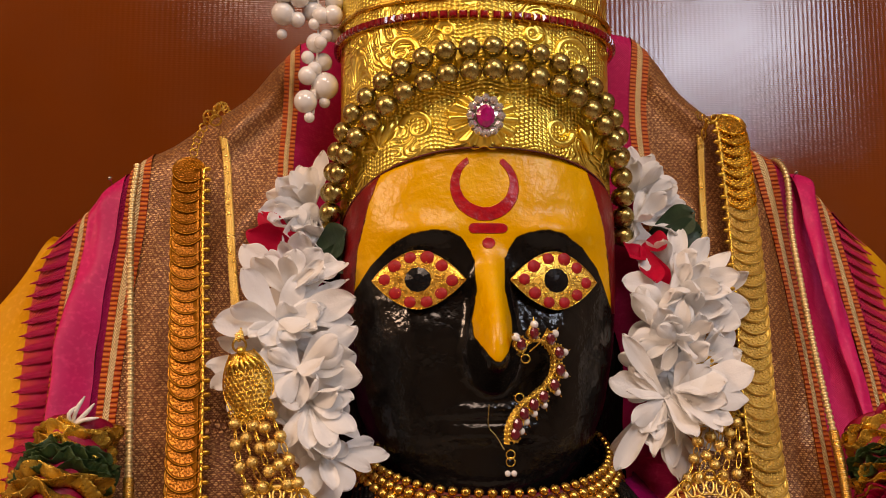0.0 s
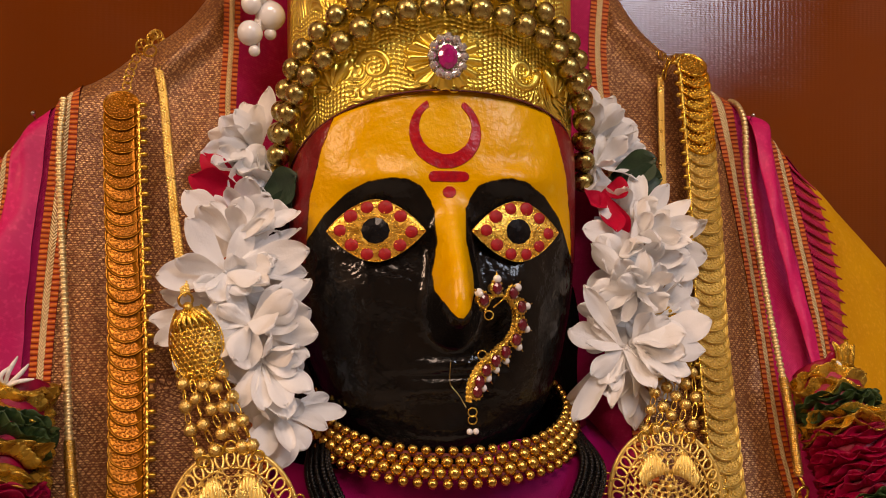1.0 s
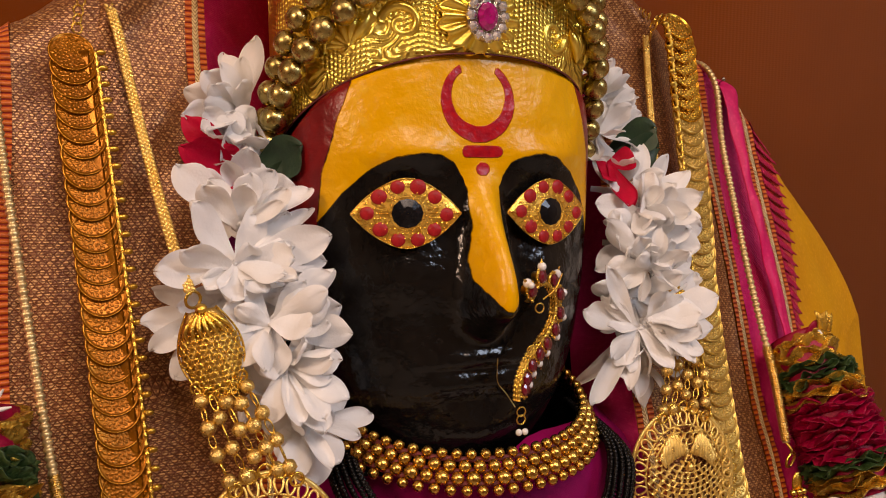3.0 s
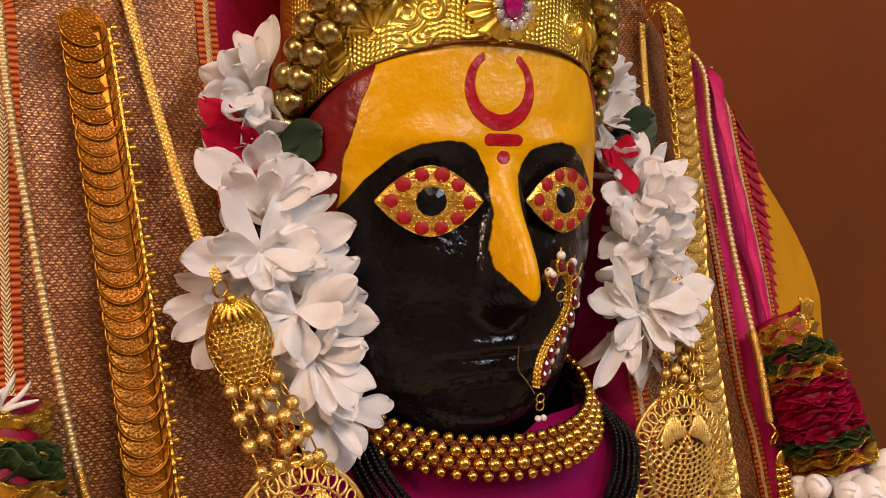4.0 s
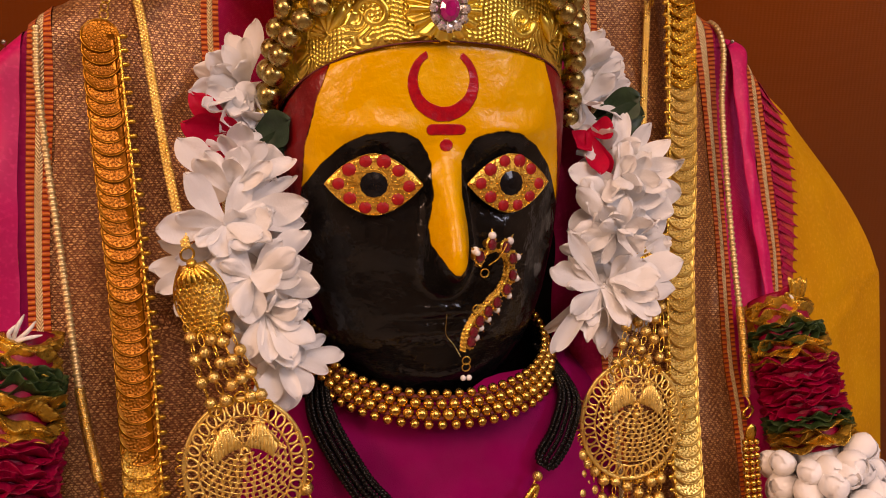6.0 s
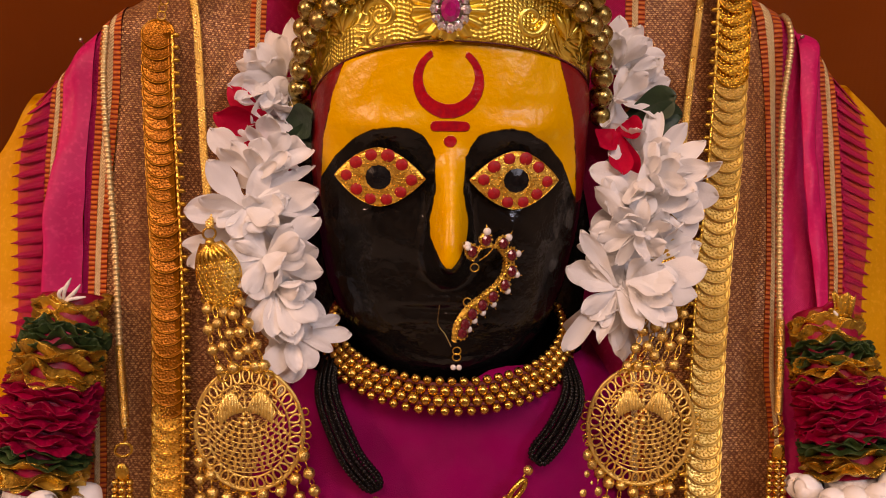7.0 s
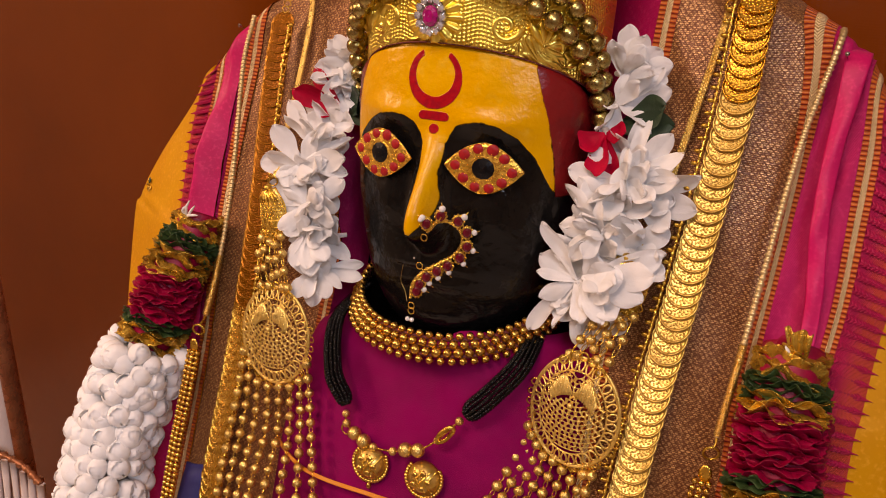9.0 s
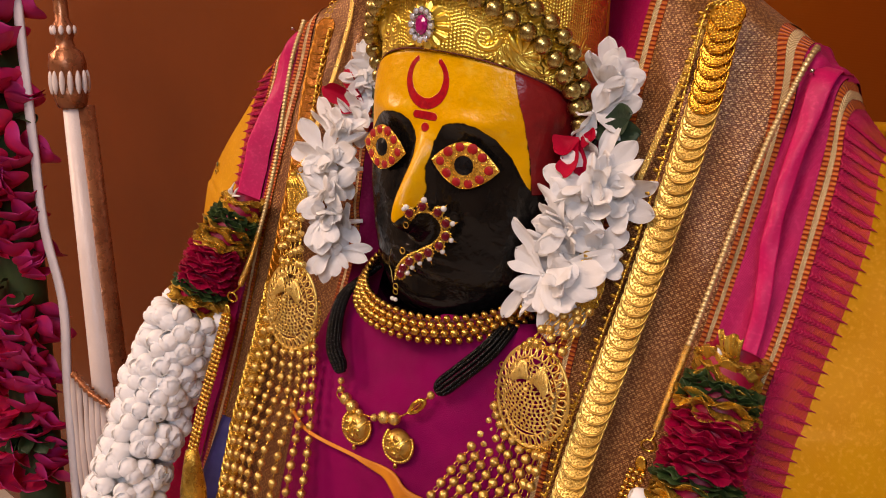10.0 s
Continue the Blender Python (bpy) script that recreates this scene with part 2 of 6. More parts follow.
def painted_statue():
    """Glossy black stone with hand-painted yellow, dark red and red fields."""
    q = Mat("painted_stone", 0.3, 0.0, Specular_IOR_Level=0.35)
    ragged = q.op("MULTIPLY", q.op("SUBTRACT", q.noise(170, 3), 0.5), 0.0013)
    yellow = q.step(q.op("ADD", q.attr("yellow"), ragged), -0.0002, 0.0003)
    red = q.step(q.op("ADD", q.attr("red"), ragged), -0.0002, 0.0003)
    mark = q.step(q.op("ADD", q.attr("mark"), q.op("MULTIPLY", ragged, 0.6)), -0.0002, 0.0003)
    blot = q.noise(42, 6, 0.6, distortion=0.6)
    fine = q.noise(420, 4)
    ycol = q.mix(q.step(blot, 0.40, 0.75), (0.70, 0.335, 0.001), (0.735, 0.385, 0.005))
    ycol = q.mix(q.step(q.noise(95, 4), 0.54, 0.74, 0.0, 0.55), ycol, (0.76, 0.46, 0.047))
    bcol = q.mix(q.step(fine, 0.35, 0.7), (0.0030, 0.0028, 0.0028), (0.007, 0.0065, 0.006))
    rcol = q.mix(q.step(blot, 0.35, 0.7), (0.22, 0.009, 0.010), (0.13, 0.006, 0.007))
    mcol = q.mix(q.step(q.noise(300, 4), 0.35, 0.68), (0.42, 0.006, 0.011), (0.30, 0.004, 0.014))
    col = q.mix(mark, q.mix(yellow, q.mix(red, bcol, rcol), ycol), mcol)
    q.set("Base Color", col)
    q.set("Roughness", q.mix(q.op("MAXIMUM", yellow, red), q.mix(q.step(q.noise(70, 4), 0.3, 0.7), (0.09, 0.09, 0.09), (0.16, 0.16, 0.16)), (0.30, 0.30, 0.30)))
    paint = q.op("ADD", q.op("MULTIPLY", yellow, 0.35), q.op("MULTIPLY", mark, 0.35))
    q.bump(q.op("ADD", q.op("ADD", q.op("MULTIPLY", q.noise(48, 5, 0.5), 2.4), q.op("ADD", q.op("MULTIPLY", fine, q.step(yellow, 0.0, 1.0, 0.07, 0.05)), q.op("MULTIPLY", q.noise(170, 3, 0.5), q.step(yellow, 0.0, 1.0, 0.30, 0.12)))), paint), 0.0011)
    return q.m


def crown_foil():
    """Thin brass foil pressed with rows of dots."""
    q = Mat("pressed_brass_foil", 0.2, 1.0)
    u, v = q.uv()
    n = q.t.nodes.new("ShaderNodeCombineXYZ")
    wave = q.op("MULTIPLY", q.op("SINE", q.op("MULTIPLY", u, 2 * math.pi / 0.019)), 0.0012)
    q.put(n.inputs[0], u)
    q.put(n.inputs[1], q.op("ADD", v, wave))
    dots = q.cells(520, n.outputs[0], even=0.12)
    field = q.step(q.noise(34, 1.5, where=n.outputs[0]), 0.43, 0.47)
    swirl = q.op("MULTIPLY", q.op("SINE", q.op("MULTIPLY", q.noise(38, 1.0, where=n.outputs[0], distortion=2.2), 46.0)), q.op("SUBTRACT", 1.0, field))
    h = q.op("MULTIPLY", q.step(dots, 0.62, 0.10), field)
    crumple = q.noise(140, 4, 0.6)
    q.set("Base Color", q.mix(q.step(q.noise(30), 0.35, 0.65), (0.98, 0.77, 0.16), (0.95, 0.69, 0.12)))
    q.set("Roughness", q.step(crumple, 0.3, 0.7, 0.27, 0.40))
    q.bump(q.op("ADD", q.op("MULTIPLY", h, 0.5), q.op("ADD", q.op("MULTIPLY", crumple, 0.35), q.op("ADD", q.op("MULTIPLY", swirl, 0.34), q.op("MULTIPLY", q.noise(60, 2), 1.2)))), 0.0010)
    return q.m


def ribbed_panel():
    """Brown laminate with fine upright flutes, glossy."""
    q = Mat("brown_fluted_laminate", 0.2, 0.0, Specular_IOR_Level=0.58)
    x, y, z = q.xyz()
    flute = q.op("SINE", q.op("MULTIPLY", x, 2 * math.pi / 0.0048))
    weave = q.op("SINE", q.op("MULTIPLY", z, 2 * math.pi / 0.0022))
    q.set("Base Color", q.mix(q.step(q.noise(3.0, 5), 0.3, 0.7), (0.184, 0.0365, 0.0034), (0.147, 0.0285, 0.0026)))
    q.set("Roughness", q.step(q.noise(14, 5), 0.3, 0.7, 0.10, 0.17))
    q.bump(q.op("ADD", q.op("MULTIPLY", flute, 0.26), q.op("MULTIPLY", weave, 0.17)), 0.00008)
    return q.m


STATUE, FOIL, PANEL = painted_statue(), crown_foil(), ribbed_panel()


# ---------------------------------------------------------------- geometry helpers
class Geo:
    """Vertices and faces of one mesh, with a place on the cloth for each vertex."""

    def __init__(self):
        self.v, self.f, self.uv = [], [], []

    def grid(self, rows, close_u=False, close_v=False, uv=None):
        base, nu, nv = len(self.v), len(rows), len(rows[0])
        for i, row in enumerate(rows):
            for j, p in enumerate(row):
                self.v.append(tuple(p))
                self.uv.append(uv[i][j] if uv is not None else (0.0, 0.0))
        for i in range(nu if close_u else nu - 1):
            for j in range(nv if close_v else nv - 1):
                a, b = i, (i + 1) % nu
                c, d = j, (j + 1) % nv
                self.f.append((base + a * nv + c, base + b * nv + c, base + b * nv + d, base + a * nv + d))
        return self

    def tube(self, pts, r, seg=8, closed=False, flat=1.0):
        """A round cord along pts; r: one radius, or one for each point."""
        pts = [Vector(p) for p in pts]
        n = len(pts)
        rr = [float(r)] * n if isinstance(r, (int, float)) else [float(q) for q in r]
        rows, side = [], None
        for i, p in enumerate(pts):
            a = pts[(i - 1) % n] if closed or i else p
            b = pts[(i + 1) % n] if closed or i < n - 1 else p
            t = (b - a).normalized()
            if side is None:
                side = t.cross(Vector((0.13, 0.92, 0.37))).normalized()
            side = (side - t * side.dot(t)).normalized()
            up = t.cross(side)
            rows.append([p + rr[i] * (math.cos(k * 2 * math.pi / seg) * side + flat * math.sin(k * 2 * math.pi / seg) * up) for k in range(seg)])
        start = len(self.v)
        self.grid(rows, close_u=closed, close_v=True)
        if not closed:
            self.f.append(tuple(start + k for k in range(seg))[::-1])
            self.f.append(tuple(start + (n - 1) * seg + k for k in range(seg)))
        return self

    def ball(self, c, r, seg=10, rings=7, m=None, lobes=0, depth=0.0):
        """A ball, or an ellipsoid with radii r, turned by m, with optional lobes round its axis."""
        c, m = Vector(c), m or Matrix.Identity(3)
        r = (r, r, r) if isinstance(r, (int, float)) else r
        start = len(self.v)
        put = lambda p: (self.v.append(tuple(c + m @ Vector(p))), self.uv.append((0.0, 0.0)))
        put((0, 0, r[2]))
        for i in range(1, rings):
            a = math.pi * i / rings
            for k in range(seg):
                b = 2 * math.pi * k / seg
                w = 1 + depth * math.cos(lobes * b) * math.sin(a)
                put((r[0] * w * math.sin(a) * math.cos(b), r[1] * w * math.sin(a) * math.sin(b), r[2] * math.cos(a)))
        put((0, 0, -r[2]))
        last = len(self.v) - 1
        for k in range(seg):
            self.f.append((start, start + 1 + k, start + 1 + (k + 1) % seg))
            q = start + 1 + (rings - 2) * seg
            self.f.append((last, q + (k + 1) % seg, q + k))
        for i in range(rings - 2):
            for k in range(seg):
                q = start + 1 + i * seg
                self.f.append((q + k, q + seg + k, q + seg + (k + 1) % seg, q + (k + 1) % seg))
        return self

    def lathe(self, profile, seg=24, m=None):
        """Turned about z; profile: (radius, height) pairs."""
        m = m or Matrix.Identity(4)
        rows = [[m @ Vector((r * math.cos(2 * math.pi * k / seg), r * math.sin(2 * math.pi * k / seg), h)) for k in range(seg)] for r, h in profile]
        self.grid(rows, close_v=True)
        return self

    def box(self, lo, hi):
        a = len(self.v)
        self.v += [(x, y, z) for x in (lo[0], hi[0]) for y in (lo[1], hi[1]) for z in (lo[2], hi[2])]
        self.uv += [(0.0, 0.0)] * 8
        self.f += [tuple(a + i for i in q) for q in ((0, 1, 3, 2), (4, 6, 7, 5), (0, 4, 5, 1), (2, 3, 7, 6), (0, 2, 6, 4), (1, 5, 7, 3))]
        return self

    def mesh(self, name, material, smooth=True):
        me = bpy.data.meshes.new(name)
        me.from_pydata([tuple(map(float, p)) for p in self.v], [], self.f)
        layer = me.uv_layers.new(name="UVMap")
        flat = np.array(self.uv, dtype=np.float32)
        index = np.empty(len(me.loops), dtype=np.int32)
        me.loops.foreach_get("vertex_index", index)
        layer.data.foreach_set("uv", flat[index].ravel())
        me.polygons.foreach_set("use_smooth", [smooth] * len(me.polygons))
        me.materials.append(material)
        me.update()
        return me


PLACE = {}


def thing(name, at, label, category, group="", kind=""):
    ob = new(name)
    ob.location, ob.empty_display_size = at, 0.01
    PLACE[ob] = Matrix.Translation(at)
    return tagged(ob, label, category, group, kind)


def under(ob, parent, m=None):
    """Hangs ob, built at its true place (or at m), under parent."""
    ob.parent = parent
    ob.matrix_parent_inverse = PLACE[parent].inverted()
    if m is not None:
        ob.matrix_basis = m
    PLACE[ob] = m.copy() if m is not None else Matrix.Identity(4)
    return ob


def part(name, geo, material, parent, label="", smooth=True, thick=0.0):
    me = geo if isinstance(geo, bpy.types.Mesh) else geo.mesh(name, material, smooth)
    ob = under(new(name, me), parent)
    if thick:
        mod = ob.modifiers.new("thickness", "SOLIDIFY")
        mod.thickness, mod.offset = thick, 0.0
    return tagged(ob, label)


def single(name, geo, material, label, category, group="", kind="", smooth=True, thick=0.0):
    ob = new(name, geo.mesh(name, material, smooth))
    PLACE[ob] = Matrix.Identity(4)
    if thick:
        mod = ob.modifiers.new("thickness", "SOLIDIFY")
        mod.thickness, mod.offset = thick, 0.0
    return tagged(ob, label, category, group, kind)


def piece(name, me, parent, m):
    return under(new(name, me), parent, m)


def curve(pts, n):
    """n points, evenly spaced, on a smooth line through pts."""
    p = np.array(pts, float)
    p = np.vstack([2 * p[0] - p[1], p, 2 * p[-1] - p[-2]])
    out = []
    for i in range(1, len(p) - 2):
        for t in np.linspace(0, 1, 24, endpoint=False):
            a, b, c, d = p[i - 1:i + 3]
            out.append(0.5 * (2 * b + (c - a) * t + (2 * a - 5 * b + 4 * c - d) * t * t + (3 * b - a - 3 * c + d) * t ** 3))
    out = np.array(out + [p[-2]])
    s = np.concatenate([[0], np.cumsum(np.linalg.norm(np.diff(out, axis=0), axis=1))])
    return np.stack([np.interp(np.linspace(0, s[-1], n), s, out[:, k]) for k in range(out.shape[1])], 1)


def length(pts):
    return float(np.linalg.norm(np.diff(np.asarray(pts), axis=0), axis=1).sum())


def aim(z, x=(1, 0, 0)):
    """The turn whose z axis is z and whose x axis lies towards x."""
    z = Vector(z).normalized()
    y = z.cross(Vector(x)).normalized()
    return Matrix((y.cross(z), y, z)).transposed()


def at(p, turn=None, scale=1.0):
    m = Matrix.Translation(Vector(p))
    if turn is not None:
        m = m @ turn.to_4x4()
    s = (scale, scale, scale) if isinstance(scale, (int, float)) else scale
    return m @ Matrix.Diagonal((*s, 1))


def blend(a, b, x):
    u = np.clip((x - a) / (b - a), 0, 1)
    return u * u * (3 - 2 * u)


rng = random.Random(5)

# ---------------------------------------------------------------- the room
def wall(name, lo, hi, material, label):
    return single(name, Geo().box(lo, hi), material, label, "wall" if "wall" in name else name, kind="structure", smooth=False)


wall("wall_north", (-2.2, 0.42, 0.0), (2.2, 0.52, 2.7), PANEL, "brown glossy fluted laminate panel behind the idol")
wall("wall_south", (-2.2, -3.1, 0.0), (2.2, -3.0, 2.7), WALLPAINT, "plain tan painted wall of the shrine room")
wall("wall_west", (-2.2, -3.0, 0.0), (-2.1, 0.42, 2.7), WALLPAINT, "plain tan painted wall of the shrine room")
wall("wall_east", (2.1, -3.0, 0.0), (2.2, 0.42, 2.7), WALLPAINT, "plain tan painted wall of the shrine room")
wall("floor", (-2.2, -3.1, -0.1), (2.2, 0.52, 0.0), TILE, "plain stone floor of the shrine room")
wall("ceiling", (-2.2, -3.1, 2.7), (2.2, 0.52, 2.8), CEILPAINT, "plain white painted ceiling of the shrine room")

# ---------------------------------------------------------------- the statue
HEAD_Z = (1.086, 1.090, 1.096, 1.105, 1.119, 1.142, 1.170, 1.200, 1.230, 1.262, 1.300)
HEAD_W = (0.008, 0.022, 0.034, 0.043, 0.053, 0.0615, 0.0665, 0.0685, 0.0685, 0.0665, 0.064)
HEAD_F = (0.035, 0.018, 0.009, 0.004, 0.001, -0.001, 0.000, 0.001, 0.001, 0.003, 0.006)


def statue():
    """Head with a long nose, on a plain neck and body, all one mesh."""
    nt, nz = 300, 190
    z = np.interp(np.linspace(0, 1, nz), [0, 0.06, 1], [1.086, 1.09, 1.30])
    w, front = np.interp(z, HEAD_Z, HEAD_W), np.interp(z, HEAD_Z, HEAD_F)
    w, front = (np.convolve(np.pad(q, 6, "edge"), np.ones(13) / 13, "valid") for q in (w, front))
    a = np.linspace(-math.pi, math.pi, nt, endpoint=False)
    a = a - 0.38 * np.sin(a)
    A, Z = np.meshgrid(a, z, indexing="ij")
    W, Fr = np.broadcast_to(w, A.shape), np.broadcast_to(front, A.shape)
    e = 2 / (2.55 - 0.35 * blend(1.235, 1.262, Z))
    X = W * np.sign(np.sin(A)) * np.abs(np.sin(A)) ** e
    depth = np.where(np.cos(A) > 0, 0.050 - Fr, 0.065 * W / 0.068)
    Y = 0.050 - depth * np.sign(np.cos(A)) * np.abs(np.cos(A)) ** e
    face = blend(0.0, 0.35, np.cos(A))
    # nose: a ridge that widens and juts towards its tip
    rise = blend(1.222, 1.168, Z) * blend(1.146, 1.1665, Z)
    half = np.interp(Z, [1.146, 1.157, 1.168, 1.185, 1.215], [0.0040, 0.0078, 0.0095, 0.0075, 0.0058])
    nose = 0.0245 * rise * np.exp(-np.abs((X + 0.0005) / half) ** 2.3)
    brow = 0.0028 * np.exp(-((Z - 1.2235) / 0.006) ** 2) * np.exp(-((np.abs(X) - 0.028) / 0.019) ** 2)
    socket = -0.0022 * np.exp(-((Z - 1.203) / 0.013) ** 2) * np.exp(-((np.abs(X) - 0.030) / 0.017) ** 2)
    cheek = 0.0030 * np.exp(-((Z - 1.175) / 0.013) ** 2) * np.exp(-((np.abs(X) - 0.031) / 0.018) ** 2)
    wide = np.exp(-(np.abs(X) / 0.0215) ** 3)
    lips = 0.46 * (0.0042 * np.exp(-((Z - 1.1430 + 0.10 * np.abs(X) ** 1.2) / 0.0036) ** 2) + 0.0040 * np.exp(-((Z - 1.1330) / 0.0044) ** 2)
            - 0.0020 * np.exp(-((Z - 1.1384) / 0.0013) ** 2)) * wide
    chin = 0.0042 * np.exp(-((Z - 1.1130) / 0.009) ** 2) * np.exp(-(X / 0.017) ** 2)
    Y = Y - face * (nose + brow + socket + cheek + lips + chin)
    rim = 1.2612 - np.where(A < 0, 0.037, 0.026) * (1 - np.cos(np.clip(np.abs(A), 0, 1.6)))
    tuck = 1 - 0.075 * blend(-0.003, 0.006, Z - rim)
    X, Y = X * tuck + 0.003, 0.052 + (Y - 0.052) * tuck
    # painted fields: distance inside each
    right = np.interp(Z, [1.185, 1.206, 1.227, 1.255], [0.0640, 0.0625, 0.0590, 0.0505])
    left = np.interp(Z, [1.192, 1.215, 1.236, 1.255], [-0.0585, -0.0570, -0.0520, -0.0450])
    arch = np.interp(X, [-0.059, -0.051, -0.042, -0.033, -0.024, -0.016, -0.0105, -0.0062, -0.0055, 0.0095, 0.0102, 0.0145, 0.020, 0.029, 0.038, 0.046, 0.055, 0.064],
                     [1.195, 1.207, 1.2165, 1.2212, 1.2228, 1.2222, 1.2195, 1.2135, 1.2100, 1.2100, 1.2135, 1.2195, 1.2222, 1.2235, 1.2215, 1.2165, 1.2065, 1.187])
    front_side = np.where(np.cos(A) > 0, 0.0, -0.05)
    fore = np.minimum.reduce([right - X, X - left, (Z - arch) * 0.75]) + front_side
    hw = np.interp(Z, [1.158, 1.1635, 1.168, 1.175, 1.182, 1.195, 1.210, 1.220], [-0.006, 0.0002, 0.0042, 0.0082, 0.0088, 0.0062, 0.0068, 0.0100])
    strip = np.minimum(hw - np.abs(X - 0.0020), 1.225 - Z) + front_side
    yellow = np.maximum(fore, strip)
    red = np.minimum(np.maximum(X - right, left - X), (Z - 1.186 - 0.3 * np.maximum(0, 0.02 - Y)) * 0.8) + np.where(np.cos(A) > -0.3, 0.0, -0.05)
    red = np.maximum(red, np.minimum(Z - 1.262, 0.01))
    do, di = np.hypot(X - 0.0003, Z - 1.2430), np.hypot(X - 0.0003, Z - 1.2450)
    moon = np.minimum.reduce([0.0158 - do, di - 0.0114, np.where(Z > 1.248, np.abs(X - 0.0003) - 0.0066 + 0.3 * (1.2530 - Z), 0.01)])
    bar = 0.0024 - np.hypot(np.maximum(np.abs(X - 0.0015) - 0.0066, 0), Z - 1.2238)
    dot = 0.0030 - np.hypot(X - 0.0018, (Z - 1.2172) * 1.1)
    mark = np.maximum.reduce([moon, bar, dot]) + front_side
    g = Geo()
    g.grid(np.stack([X, Y, Z], -1).tolist(), close_u=True)
    n_head = len(g.v)
    top = len(g.v)
    g.v.append((0.003, 0.055, 1.302)), g.uv.append((0, 0))
    g.v.append((0.003, 0.040, 1.085)), g.uv.append((0, 0))
    for i in range(nt):
        j = (i + 1) % nt
        g.f.append((i * nz + nz - 1, j * nz + nz - 1, top))
        g.f.append((j * nz, i * nz, top + 1))
    # neck, shoulders and seated body
    m = Matrix.Translation((0.003, 0.075, 0)) @ Matrix.Diagonal((1.0, 0.62, 1, 1))
    g.lathe([(0.001, 0.62), (0.20, 0.62), (0.21, 0.70), (0.15, 0.86), (0.115, 0.95), (0.105, 1.03), (0.085, 1.065), (0.045, 1.085), (0.042, 1.13), (0.001, 1.14)], 40, m)
    # hair gathered behind the jaw
    g.lathe([(0.001, 1.04), (0.80, 1.05), (1.16, 1.09), (1.16, 1.15), (0.98, 1.19), (0.55, 1.215), (0.30, 1.25), (0.2, 1.28), (0.001, 1.29)], 48, Matrix.Translation((0.003, 0.104, 0)) @ Matrix.Diagonal((0.130, 0.045, 1, 1)))
    me = g.mesh("idol_statue", STATUE)
    for name, field in (("yellow", yellow), ("red", red), ("mark", mark)):
        values = np.full(len(g.v), -0.05, dtype=np.float32)
        values[:n_head] = field.reshape(-1)
        me.attributes.new(name, "FLOAT", "POINT").data.foreach_set("value", values)
    ob = new("idol_statue", me)
    return tagged(ob, "black stone idol bust, forehead and nose painted yellow", "statue")


statue()
single("pedestal", Geo().box((-0.42, -0.18, 0.0), (0.42, 0.34, 0.62)), CORE, "plain dark stone pedestal under the seated idol", "pedestal", smooth=False)


# ---------------------------------------------------------------- clothes
def superloop(cx, w, front, back, z, n=64, e=0.8):
    """A rounded loop at height z, from the front all round."""
    pts = []
    for k in range(n):
        a = 2 * math.pi * k / n
        s, c = math.sin(a), math.cos(a)
        y = 0.06
        d = (y - front) if c > 0 else (back - y)
        pts.append((cx + w * math.copysign(abs(s) ** e, s), y - d * math.copysign(abs(c) ** e, c), z))
    return pts


def blouse():
    zs = np.linspace(0.86, 1.098, 60)
    front = np.interp(zs, [0.86, 0.95, 1.01, 1.035, 1.06, 1.085, 1.10, 1.112], [-0.062, -0.058, -0.045, -0.034, -0.024, -0.013, 0.002, 0.020])
    wide = np.interp(zs, [0.86, 1.05, 1.085, 1.10, 1.112], [0.125, 0.110, 0.095, 0.075, 0.055])
    rows, uv = [], []
    for z, f, w in zip(zs, front, wide):
        loop = superloop(0.003, w, f, 0.15, z)
        rows.append([(x, y + 0.0012 * math.sin(x * 90 + z * 40) * (1.12 - z) / 0.2, zz + 0.011 * float(blend(0.006, 0.030, x)) * ((z - 0.86) / 0.238) ** 6) for x, y, zz in loop])
        uv.append([(k * 0.008, z) for k in range(len(loop))])
    return single("blouse", Geo().grid(rows, close_v=True, uv=uv), MAGENTA, "plain magenta cotton blouse on the idol's chest", "blouse", thick=0.0015)


blouse()


def drape_y(x, z):
    """Depth of the shawl over the shoulders."""
    return 0.072 - 0.31 * (1.27 - z) + 0.012 * float(blend(0.145, 0.166, x)) * min(1.0, max(0.0, (z - 1.05) / 0.17))


def over(pts):
    """A hem line: (x, z) pairs from the shoulder down, or (x, y, z); it runs on over the shoulder to the back."""
    front = [(p[0], drape_y(p[0], p[1]), p[1]) if len(p) == 2 else p for p in pts]
    x, y, z = front[0]
    s = math.copysign(1, x)
    back = [(x - s * 0.004, y + 0.135, z - 0.16), (x - s * 0.003, y + 0.095, z - 0.06), (x - s * 0.001, y + 0.055, z - 0.008), (x, y + 0.020, z + 0.004)]
    return curve(back + front, 220)


